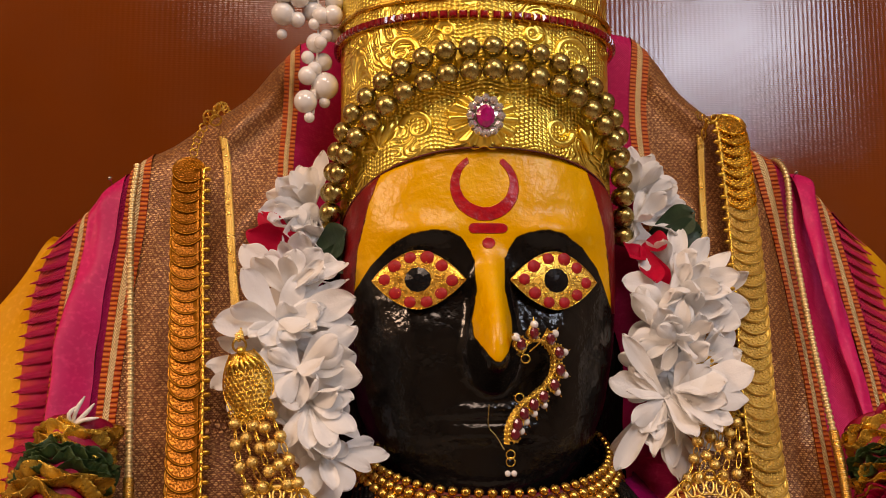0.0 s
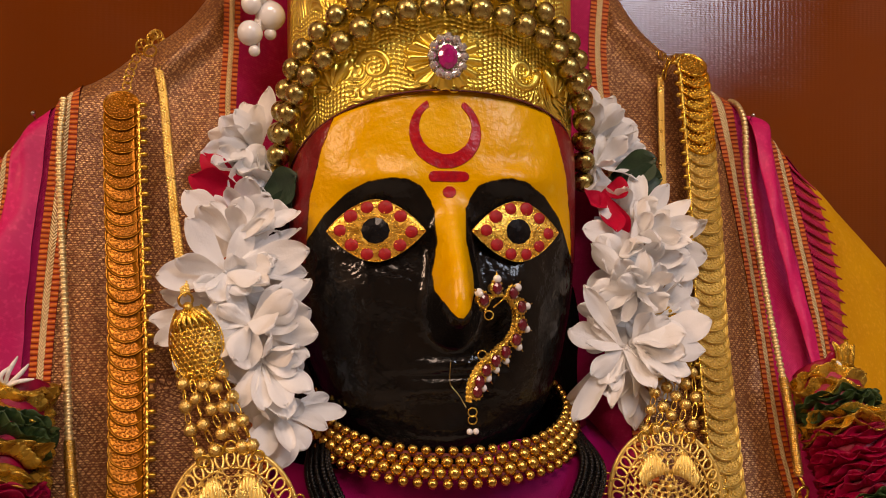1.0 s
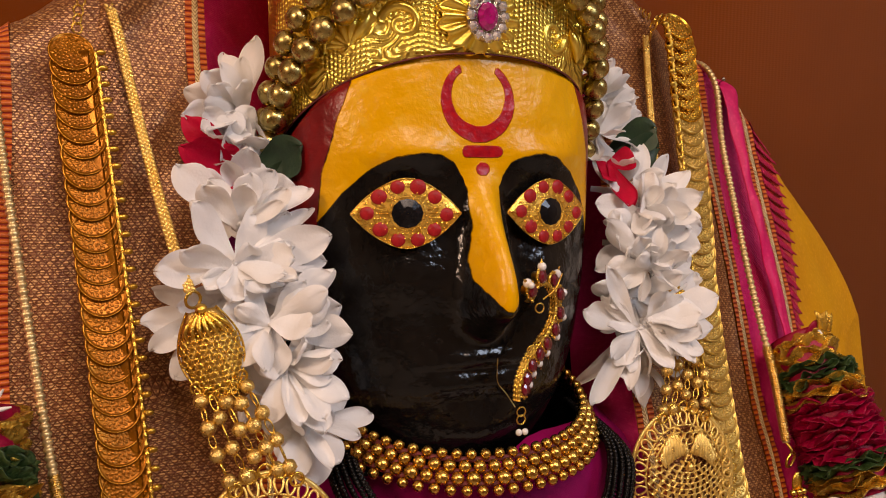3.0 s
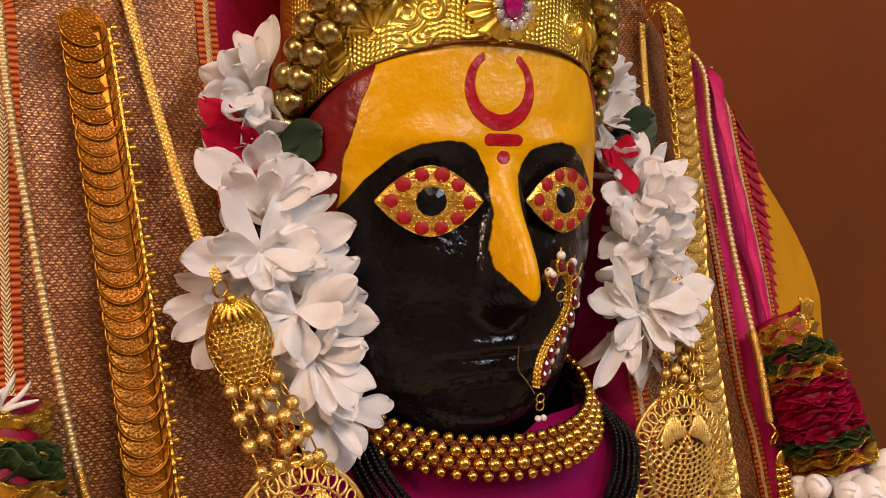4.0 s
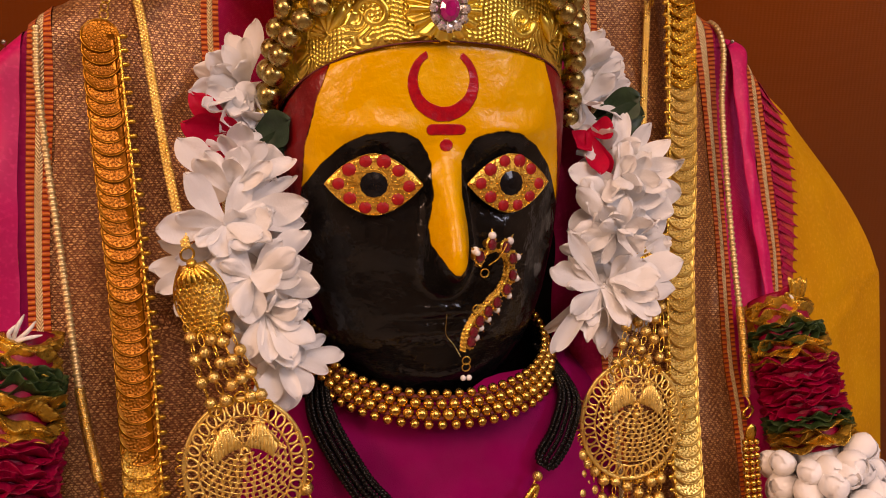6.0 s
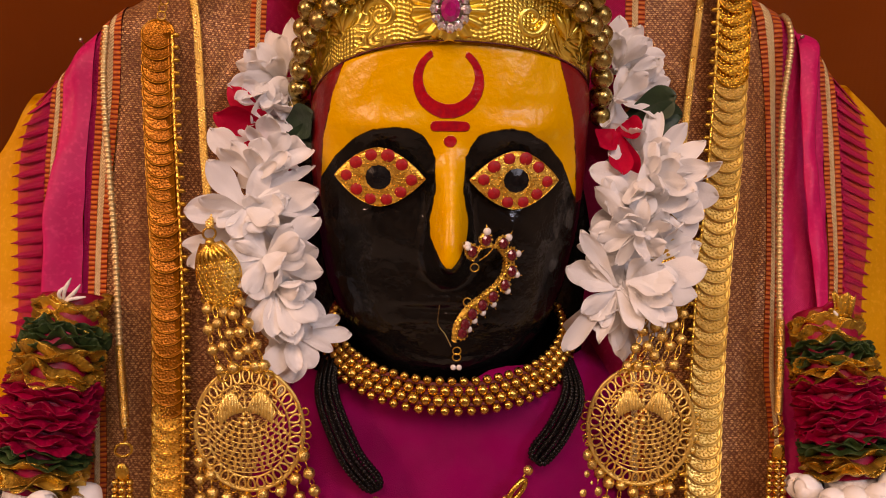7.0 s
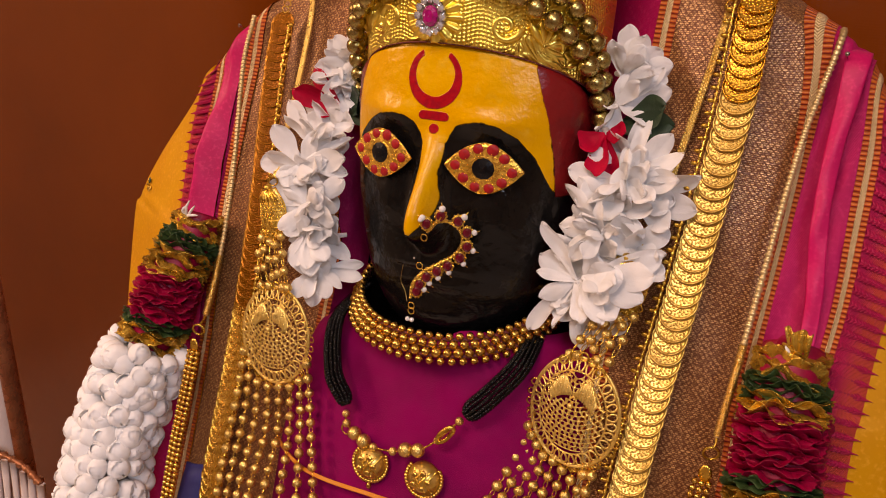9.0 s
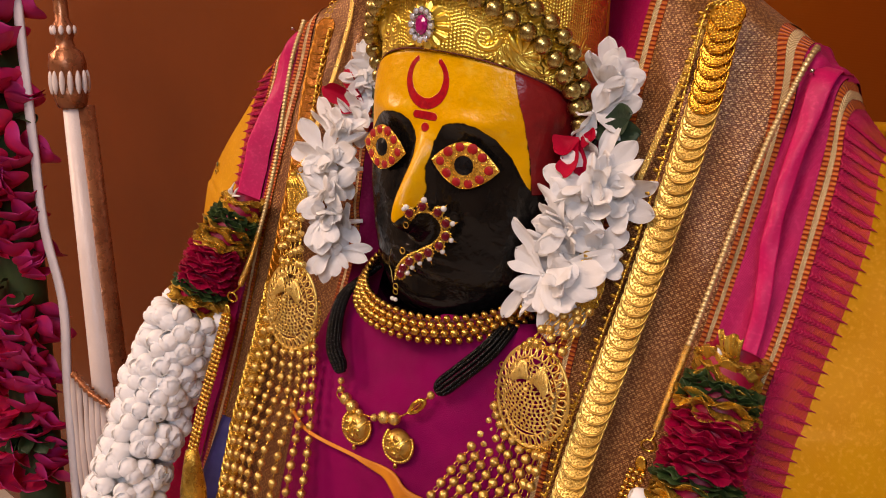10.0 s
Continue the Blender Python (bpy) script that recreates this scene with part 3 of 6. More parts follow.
def loft(a, b, nu, relief=None, lift=0.0, bow=0.0):
    """The cloth between two hem lines; relief(u, v) raises it, lift sets it proud, bow arches it."""
    a, b = np.asarray(a), np.asarray(b)
    wide = float(np.linalg.norm(a - b, axis=1).mean())
    s = np.concatenate([[0], np.cumsum(np.linalg.norm(np.diff((a + b) / 2, axis=0), axis=1))])
    rows, uv = [], []
    for i in range(nu):
        u = i / (nu - 1)
        line = a * (1 - u) + b * u
        t = np.gradient((a + b) / 2, axis=0)
        n = np.cross(b - a, t)
        n /= np.linalg.norm(n, axis=1)[:, None] + 1e-9
        n *= np.where(n[:, 1:2] > 0, -1, 1) if n[len(n) // 2, 1] > 0 else 1
        free = math.sin(math.pi * u) ** 0.5 if relief in (fold, crease) else 1.0
        along = s + u * ((b - a) * t / (np.linalg.norm(t, axis=1)[:, None] + 1e-9)).sum(1)
        h = lift + bow * math.sin(math.pi * u) + (free * np.array([relief(u * wide, v) for v in along]) if relief else 0.0)
        rows.append(line + n * np.reshape(h, (-1, 1)) if np.ndim(h) else line + n * h)
        uv.append([(u * wide, v) for v in along])
    return Geo().grid([r.tolist() for r in rows], uv=uv)


def fold(u, v):
    return 0.0011 * math.sin(38 * v + 60 * u) + 0.0005 * math.sin(95 * v - 120 * u)


def wrinkle(u, v):
    """Soft satin: long slack folds and small puckers."""
    return 0.0011 * math.sin(24 * v + 330 * u) + 0.0005 * math.sin(120 * v + 500 * u + 2 * math.sin(41 * v)) + 0.0003 * math.sin(260 * v - 300 * u)


def crease(u, v):
    """The folds, and one soft pleat that runs down from the shoulder."""
    return fold(u, v) + 0.0060 * math.exp(-((v - 0.245 - 0.75 * u) / 0.010) ** 2) + 0.0028 * math.exp(-((v - 0.300 - 1.1 * u) / 0.012) ** 2)


LOW = 0.86
# hem lines of the shawl, from the neck outwards
R0 = over([(0.045, 0.125, 1.374), (0.046, 0.120, 1.31), (0.058, 0.102, 1.25), (0.079, 0.060, 1.17), (0.077, 0.044, 1.10), (0.084, -0.03, LOW)])
R1 = over([(0.101, 1.347), (0.094, 1.30), (0.093, 1.26), (0.094, 1.17), (0.094, 1.10), (0.100, LOW)])
R2 = over([(0.110, 1.338), (0.104, 1.30), (0.103, 1.26), (0.104, 1.17), (0.104, 1.10), (0.110, LOW)])
R2b = over([(0.137, 1.300), (0.140, 1.26), (0.140, 1.22), (0.138, 1.16), (0.137, 1.10), (0.142, LOW)])
R3 = over([(0.163, 1.283), (0.168, 1.261), (0.171, 1.22), (0.170, 1.16), (0.167, 1.10), (0.169, 1.048), (0.172, LOW)])
R4 = over([(0.179, 1.274), (0.180, 1.25), (0.179, 1.22), (0.177, 1.16), (0.175, 1.10), (0.177, 1.05), (0.182, LOW)])
R5 = over([(0.199, 1.258), (0.201, 1.23), (0.202, 1.19), (0.203, 1.15), (0.200, 1.11), (0.198, 1.07), (0.202, LOW)])
RG = over([(0.1865, 0.0760, 1.264), (0.1865, 0.0660, 1.240), (0.1858, 0.0560, 1.215), (0.1866, 0.0465, 1.190), (0.1890, 0.0405, 1.168), (0.1915, 0.0350, 1.150), (0.193, 0.019, 1.11), (0.192, 0.005, 1.07), (0.196, -0.058, LOW)])
RF = over([(0.1975, 0.078, 1.262), (0.1960, 0.0715, 1.247), (0.1943, 0.0628, 1.2292), (0.1936, 0.0545, 1.2089), (0.1944, 0.0454, 1.1893), (0.1967, 0.0403, 1.1702), (0.1985, 0.0340, 1.1515), (0.199, 0.020, 1.11), (0.197, 0.006, 1.07), (0.200, -0.058, LOW)])
R6 = over([(0.207, 1.245), (0.210, 1.22), (0.2105, 1.185), (0.210, 1.15), (0.207, 1.11), (0.205, 1.07), (0.212, LOW)])
R7 = over([(0.226, 0.0775, 1.226), (0.2300, 0.0670, 1.195), (0.2290, 0.0565, 1.160), (0.2265, 0.0490, 1.134), (0.2255, 0.0370, 1.10), (0.2250, 0.024, 1.065), (0.235, -0.03, LOW)])
R8 = over([(0.232, 0.098, 1.236), (0.262, 0.100, 1.210), (0.303, 0.100, 1.168), (0.328, 0.098, 1.130), (0.336, 0.095, 1.09), (0.345, 0.06, LOW)])
L0 = over([(-0.040, 0.125, 1.376), (-0.042, 0.120, 1.31), (-0.058, 0.102, 1.25), (-0.080, 0.070, 1.18), (-0.072, 0.052, 1.10), (-0.078, -0.03, LOW)])
L1 = over([(-0.090, 1.336), (-0.090, 1.30), (-0.091, 1.26), (-0.089, 1.20), (-0.081, 1.15), (-0.074, 1.10), (-0.086, LOW)])
L2 = over([(-0.098, 1.326), (-0.098, 1.29), (-0.099, 1.26), (-0.097, 1.20), (-0.089, 1.15), (-0.082, 1.10), (-0.094, LOW)])
L2b = over([(-0.130, 1.290), (-0.134, 1.25), (-0.135, 1.22), (-0.134, 1.16), (-0.133, 1.10), (-0.137, LOW)])
L3 = over([(-0.163, 1.266), (-0.163, 1.23), (-0.165, 1.19), (-0.166, 1.15), (-0.165, 1.10), (-0.162, 1.02), (-0.165, LOW)])
L4 = over([(-0.173, 1.258), (-0.174, 1.23), (-0.175, 1.19), (-0.175, 1.15), (-0.174, 1.10), (-0.171, 1.02), (-0.175, LOW)])
L5 = over([(-0.190, 1.238), (-0.190, 1.22), (-0.192, 1.185), (-0.190, 1.143), (-0.190, 1.09), (-0.192, 1.03), (-0.196, LOW)])
L6 = over([(-0.196, 1.230), (-0.1975, 1.215), (-0.1985, 1.185), (-0.1975, 1.143), (-0.198, 1.09), (-0.200, 1.03), (-0.205, LOW)])
L7 = over([(-0.206, 0.056, 1.218), (-0.211, 0.051, 1.200), (-0.2115, 0.042, 1.172), (-0.209, 0.028, 1.128), (-0.209, 0.016, 1.09), (-0.215, -0.02, LOW)])
L8 = over([(-0.212, 0.064, 1.222), (-0.225, 0.063, 1.200), (-0.257, 0.060, 1.158), (-0.277, 0.058, 1.125), (-0.287, 0.056, 1.09), (-0.29, 0.02, LOW)])


def split(a, b, f):
    return np.asarray(a) * (1 - f) + np.asarray(b) * f


def border(parent, a, b, lift):
    """Orange rib, pale braid, orange rib."""
    rib = lambda u, v: 0.00045 * abs(math.sin(v * math.pi / 0.0025))
    part("orange_rib", loft(a, split(a, b, 0.34), 4, rib, lift), RIB_ORANGE, parent, "orange cord ribs")
    part("gold_braid", loft(split(a, b, 0.34), split(a, b, 0.66), 5, None, lift, 0.0006), RIB_GOLD, parent, "pale gold braid")
    part("orange_rib", loft(split(a, b, 0.66), b, 4, rib, lift), RIB_ORANGE, parent, "orange cord ribs")


def shawl(h):
    ob = thing("shawl", tuple(h[3][150]), "copper gold brocade shawl with orange ribbed borders over the shoulder", "shawl", "shawls on the shoulders")
    part("inner_hem", loft(h[0], h[1], 6, fold), SILK_BASE, ob, "magenta silk inner hem")
    border(ob, h[1], h[2], 0.0004)
    part("brocade_panel", loft(h[2], h[3], 22, crease, 0.0), ZARI, ob, "copper brocade with fine diamond weave")
    part("brocade_panel", loft(h[3], h[4], 14, fold, 0.0), ZARI, ob, "copper brocade with fine diamond weave")
    border(ob, h[4], h[5], 0.0006)
    return ob


def bulge(a, b, nu):
    """A slack fold between two hem lines that stands out more and more below the shoulder."""
    a, b = np.asarray(a), np.asarray(b)
    z = ((a + b) / 2)[:, 2]
    front = (np.asarray(a)[:, 1] < 0.075) * 1.0
    out = 0.0022 + 0.0100 * blend(1.222, 1.170, z) * front
    s = np.concatenate([[0], np.cumsum(np.linalg.norm(np.diff((a + b) / 2, axis=0), axis=1))])
    wide = float(np.linalg.norm(a - b, axis=1).mean())
    rows, uv = [], []
    for u in np.linspace(0, 1, nu):
        rise = out * (math.sin(math.pi * u ** 1.5) ** 0.8 if 0 < u < 1 else 0.0) + 0.0012 + 0.5 * np.array([wrinkle(u * wide, v) for v in s])
        rows.append((a * (1 - u) + b * u + np.stack([-0.55 * rise, -0.82 * rise, 0.2 * rise], 1)).tolist())
        uv.append([(u * wide, v) for v in s])
    return Geo().grid(rows, uv=uv)


def sprig(parent, c):
    """A small green stitched bud over an open flower of pale thread."""
    turn = aim((-0.40, -0.88, 0.25), (1, 0, 0))
    part("stitched_bud", Geo().ball(c, (0.0017, 0.0024, 0.0006), 10, 6, turn), LEAF, parent, "dark green stitched bud")
    for k in range(5):
        a = 2.6 + 0.75 * k
        p = Vector(c) + turn @ Vector((0.0036 * math.cos(a), -0.0022 + 0.0046 * math.sin(a), -0.0002))
        part("stitched_petal", Geo().ball(p, (0.0021, 0.0010, 0.0005), 8, 5, turn @ Matrix.Rotation(a, 3, "Z")), TISSUE_GOLD, parent)


def stole(h, side):
    """Pink silk with a folded edge, a ribbed border and rows of temple points over mustard silk."""
    ob = thing("sari", tuple(h[2][150]), "pink and mustard silk sari with temple-point border", "sari", "saris on the shoulders")
    if side > 0:
        part("pink_fold", loft(h[0], h[1], 14, wrinkle, 0.0), SILK_BASE, ob, "magenta silk under the fold")
        part("pink_fold", loft(RG, RF, 12, wrinkle, 0.0, 0.0010), PINK_SATIN, ob, "bright pink satin fold", True, 0.0006)
    else:
        part("pink_fold", loft(h[0], split(h[0], h[1], 0.22), 8, None, 0.0, 0.0), SILK_DARK, ob, "magenta silk fold")
        sprig(ob, (-0.2620, 0.0528, 1.1390))
        part("pink_fold", bulge(split(h[0], h[1], 0.14), h[1], 16), PINK_SATIN, ob, "bright pink satin fold")
    border(ob, h[1], h[2], 0.0004)
    part("point_band", loft(h[2], h[3], 6, fold), BAND_SILK, ob, "magenta silk band, shot with orange")
    part("mustard_field", loft(h[3], h[4], 14, fold), SILK_YELLOW, ob, "mustard yellow silk")
    back = [np.asarray(h[4]) + d for d in ((-side * 0.006, 0.03, 0), (-side * 0.05, 0.07, -0.01))]
    part("mustard_field", loft(h[4], back[0], 5), SILK_YELLOW, ob, "mustard yellow silk")
    part("mustard_field", loft(back[0], back[1], 5), SILK_YELLOW, ob, "mustard yellow silk")
    # temple points: a chain of leaf pairs that ends in a spike on the mustard
    a, b = np.asarray(h[2]), np.asarray(h[3])
    s = np.concatenate([[0], np.cumsum(np.linalg.norm(np.diff(b, axis=0), axis=1))])
    v = 0.03
    while v < s[-1] - 0.02:
        g = Geo()
        at_ = lambda line, q: np.array([np.interp(q, s, line[:, c]) for c in range(3)])
        p, q = at_(a, v), at_(b, v)
        t = at_(b, v + 0.002) - at_(b, v - 0.002)
        t /= np.linalg.norm(t)
        d = (q - p) / np.linalg.norm(q - p)
        n = np.cross(d, t)
        n *= -1 if n[1] > 0 else 1
        wide = np.linalg.norm(q - p)
        teeth = 24
        for e in range(teeth + 1):
            f = e / teeth
            tall = ((0.0022 if e % 2 else 0.0011) * (1 - 0.3 * f) if f < 0.74 else 0.0013 * (1 - f) / 0.26) + 0.0001
            c = p + d * (wide * 0.03 + (wide + 0.0026) * f)
            back = 0.0016 * (e % 2) + 0.0004
            g.v += [tuple(c + t * tall + n * 0.0008 - d * back), tuple(c + n * (0.0012 + 0.0003 * (e % 2))), tuple(c - t * tall + n * 0.0008 - d * back)]
            g.uv += [(0, 0)] * 3
        for e in range(teeth):
            b0 = 3 * e
            g.f += [(b0, b0 + 3, b0 + 4, b0 + 1), (b0 + 1, b0 + 4, b0 + 5, b0 + 2)]
        part("temple_point", g, MOTIF, ob, "", False, 0.0003)
        v += 0.0067
    return ob


shawl((R0, R1, R2, R2b, R3, R4))
shawl((L0, L1, L2, L2b, L3, L4))
stole((R4, R5, R6, R7, R8), 1)
stole((L4, L5, L6, L7, L8), -1)


def skirt():
    rows, uv = [], []
    for i, z in enumerate(np.linspace(0.621, 0.93, 20)):
        w = np.interp(z, [0.62, 0.75, 0.93], [0.34, 0.30, 0.20])
        rows.append([(x * (1 + 0.02 * math.sin(k * 1.3)), y, zz) for k, (x, y, zz) in enumerate(superloop(0.0, w, np.interp(z, [0.62, 0.93], [-0.14, -0.052]), 0.2, z))])
        uv.append([(k * 0.02, z) for k in range(64)])
    single("skirt", Geo().grid(rows, close_v=True, uv=uv), SILK_YELLOW, "mustard silk skirt over the seated idol's lap", "skirt", thick=0.002)


skirt()


def chest_band():
    """The orange cloth edge that crosses the chest."""
    top = curve([(-0.085, -0.022, 1.020), (-0.060, -0.0390, 1.0205), (-0.036, -0.0465, 1.0215), (0.0, -0.0480, 1.0235), (0.031, -0.0480, 1.0245), (0.046, -0.0465, 1.0165), (0.085, -0.032, 1.006)], 60)
    low = top + np.stack([np.zeros(60), np.full(60, -0.0015), -np.interp(np.linspace(0, 1, 60), [0, 0.52, 0.64, 0.76, 1], [0.0014, 0.0018, 0.006, 0.020, 0.045])], 1)
    g = loft(top, low, 6, lambda u, v: 0.0008 * math.sin(150 * v))
    single("chest_cloth", g, ORANGE, "orange cloth fold tucked across the magenta blouse", "cloth", thick=0.0012)


chest_band()
g = Geo().grid([[(-0.112 - 0.05 * u, -0.012 - 0.055 * (1 - v) + 0.01 * math.sin(5 * u), 0.86 + 0.115 * v) for v in np.linspace(0, 1, 12)] for u in np.linspace(0, 1, 12)])
single("blue_cloth", g, BLUE, "deep blue cloth showing beneath the bead tassel", "cloth", thick=0.002)


# ---------------------------------------------------------------- the crown
CX, CY, CRX, CRY = 0.003, 0.056, 0.0685, 0.0550


def crown_point(a, z, out=0.0):
    """A point on the crown at angle a from the front, set out from its wall."""
    flare, s, c = 1 + 0.10 * (z - 1.26), math.sin(a), math.cos(a)
    s, c = math.copysign(abs(s) ** 0.92, s), math.copysign(abs(c) ** 0.92, c)
    return Vector((CX + (CRX * flare + out) * s, CY - (CRY * flare + out) * c, z))


def crown_angle(x, out=0.0):
    u = max(-1, min(1, (x - CX) / (CRX + out)))
    return math.asin(math.copysign(abs(u) ** (1 / 0.92), u))


def crown():
    ob = thing("crown", (CX, CY, 1.25), "tall pressed brass foil crown with scroll relief on the idol", "crown")
    n = 260
    edge = lambda a: 1.2612 - (0.037 if a < 0 else 0.026) * (1 - math.cos(min(abs(a), 1.6)))
    rows, uv = [], []
    for i in range(n):
        a = math.pi + 2 * math.pi * i / (n - 1)
        b = a - 2 * math.pi
        col, cuv = [], []
        for h in np.linspace(0, 1, 60):
            z = edge(b) * (1 - h) + 1.415 * h
            w = 0.0005 * math.sin(7 * a + 30 * z) + 0.0003 * math.sin(23 * a - 90 * z)
            col.append(crown_point(a, z, w))
            cuv.append((a * 0.06, z))
        rows.append(col)
        uv.append(cuv)
    part("wall", Geo().grid(rows, uv=uv), FOIL, ob, "embossed brass foil", True, 0.0008)
    part("lid", Geo().lathe([(0.0005, 1.4155), (0.9, 1.4155), (1.0, 1.412)], 48, Matrix.Translation((CX, CY, 0)) @ Matrix.Diagonal((CRX * 1.015, CRY * 1.015, 1, 1))), FOIL, ob)
    part("lower_edge", Geo().tube([crown_point(a, edge(a) - 0.0003, 0.0004) for a in np.linspace(-1.9, 1.9, 120)], 0.0004, 6), RED_THREAD, ob, "dark folded lower edge")
    part("rim", Geo().tube([crown_point(a, 1.3315, 0.0012) for a in np.linspace(0, 2 * math.pi, 120, endpoint=False)], 0.0012, 6, True), GOLD, ob)
    # pressed scrolls, mirrored about the middle
    for s in (-1, 1):
        for x0, z0, r0, turns, way in ((0.040, 1.3075, 0.0095, 1.6, 1), (0.033, 1.271, 0.0075, 1.3, -1), (0.020, 1.316, 0.0045, 1.2, -1), (0.056, 1.276, 0.0065, 1.3, 1), (0.058, 1.317, 0.005, 1.2, -1)):
            pts, rr = [], []
            for q in np.linspace(0, 1, 46):
                r = r0 * (1.0 - 0.82 * q)
                w = way * s * 2 * math.pi * turns * q
                x = s * x0 + r * math.cos(w) * s
                pts.append(crown_point(crown_angle(CX + x), z0 + r * math.sin(w), -0.0006))
                rr.append(0.0023 * (1 - 0.45 * q))
            part("scroll", Geo().tube(pts, rr, 6), FOIL, ob)
        for x0, z0, lean in ((0.050, 1.2625, 0.5), (0.0575, 1.260, 0.9)):
            for k in range(6):
                w = -1.0 + 0.40 * k + lean * s
                p = crown_point(crown_angle(CX + s * x0), z0, 0.0006)
                q = crown_point(crown_angle(CX + s * x0 + 0.014 * math.sin(w)), z0 + 0.014 * math.cos(w), 0.0006)
                part("fan_leaf", Geo().tube(curve([p, (p + q) / 2 + Vector((0, -0.001, 0)), q], 8), [0.0006, 0.0012, 0.0018, 0.0022, 0.0024, 0.0023, 0.0018, 0.0005], 6), FOIL, ob)
    # flower boss with a pink stone
    boss = Geo()
    c = crown_point(crown_angle(0.0), 1.274, 0.0020)
    rows = []
    for r in np.linspace(0.15, 1, 12):
        rows.append([(c.x + 0.0170 * r * (1 - 0.05 * math.cos(12 * a)) * math.sin(a), c.y - 0.0012 + 0.0034 * r * r - 0.0016 * math.cos(12 * a) * r, c.z + 0.0137 * r * (1 - 0.05 * math.cos(12 * a)) * math.cos(a)) for a in np.linspace(0, 2 * math.pi, 144, endpoint=False)])
    boss.grid(rows, close_v=True)
    boss_ob = part("boss", boss, FOIL, ob, "fluted brass flower boss", True, 0.0008)
    front = Matrix.Translation((c.x, c.y - 0.0025, c.z)) @ Matrix.Rotation(math.pi / 2, 4, "X")
    part("setting", Geo().lathe([(0.0002, 0.0), (0.0088, 0.0), (0.0092, 0.0008), (0.0084, 0.0016), (0.0002, 0.0016)], 36, front @ Matrix.Diagonal((0.92, 1.05, 1, 1))), SILVER, boss_ob, "silver setting")
    stone = Geo().lathe([(0.0002, 0.0036), (0.0028, 0.0036), (0.0046, 0.0024), (0.0050, 0.0012), (0.0044, 0.0)], 12, front @ Matrix.Diagonal((0.9, 1.12, 1, 1)))
    part("pink_stone", stone, PINK_GEM, boss_ob, "oval pink cut stone", False)
    small = Geo().lathe([(0.0001, 0.0018), (0.0008, 0.0018), (0.0020, 0.0006), (0.0020, -0.001)], 6).mesh("clear_stone", CLEAR_STONE, False)
    for k in range(12):
        a = 2 * math.pi * k / 12
        piece("clear_stone", small, boss_ob, front @ Matrix.Translation((0.0071 * math.cos(a), 0.0082 * math.sin(a), 0.0022)))


crown()


def stone_band():
    """A row of square-set red stones round the crown."""
    ob = thing("stone_band", tuple(crown_point(0, 1.322)), "row of red square-set stones round the crown", "stone band")
    SQUARE = Matrix.Rotation(math.pi / 4, 4, "Z")
    me = Geo().lathe([(0.0001, 0.0022), (0.0016, 0.0021), (0.0026, 0.0011), (0.0027, -0.001), (0.0001, -0.001)], 4, SQUARE).mesh("red_stone", BAND_STONE, False)
    cup = Geo().lathe([(0.0027, -0.001), (0.00285, 0.0004), (0.0026, 0.0008)], 4, SQUARE).mesh("claw_setting", GOLD, False)
    for k in range(58):
        a = -1.75 + 3.5 * k / 57
        m = at(crown_point(a, 1.3225, 0.0022), aim((math.sin(a), -math.cos(a), 0.0), (0, 0, 1)))
        piece("red_stone", me, ob, m)
        piece("claw_setting", cup, ob, m)


stone_band()


def bead_garland(name, pts, r, n, label):
    ob = thing(name, pts[0], label, "bead string", "bead strings on the crown")
    me = Geo().ball((0, 0, 0), r, 20, 12).mesh("bead", OLD_GOLD)
    line = curve(pts, n)
    for k, p in enumerate(line):
        piece("bead", me, ob, at(p, Euler((rng.random() * 6, rng.random() * 6, 0)).to_matrix(), 1 + 0.06 * (rng.random() - 0.5)))
    part("string", Geo().tube(curve(pts, 120), 0.0006, 5), RED_THREAD, ob)


bead_garland("gold_bead_string", [crown_point(a, z, 0.0062) for a, z in ((-1.52, 1.226), (-1.36, 1.250), (-1.10, 1.272), (-0.85, 1.285), (-0.55, 1.297), (-0.25, 1.304), (0.0, 1.306), (0.25, 1.304), (0.55, 1.297), (0.85, 1.287), (1.10, 1.275), (1.32, 1.257), (1.45, 1.236))], 0.0051, 26, "string of dull gold round beads looped over the crown")
bead_garland("gold_bead_string", [crown_point(a, z, 0.0072) for a, z in ((-1.40, 1.226), (-1.26, 1.243), (-1.02, 1.261), (-0.78, 1.2735), (-0.52, 1.285), (-0.25, 1.2925), (0.0, 1.295), (0.25, 1.2925), (0.52, 1.286), (0.78, 1.276), (1.02, 1.264), (1.26, 1.245), (1.40, 1.226))], 0.0053, 25, "string of dull gold round beads looped over the crown")


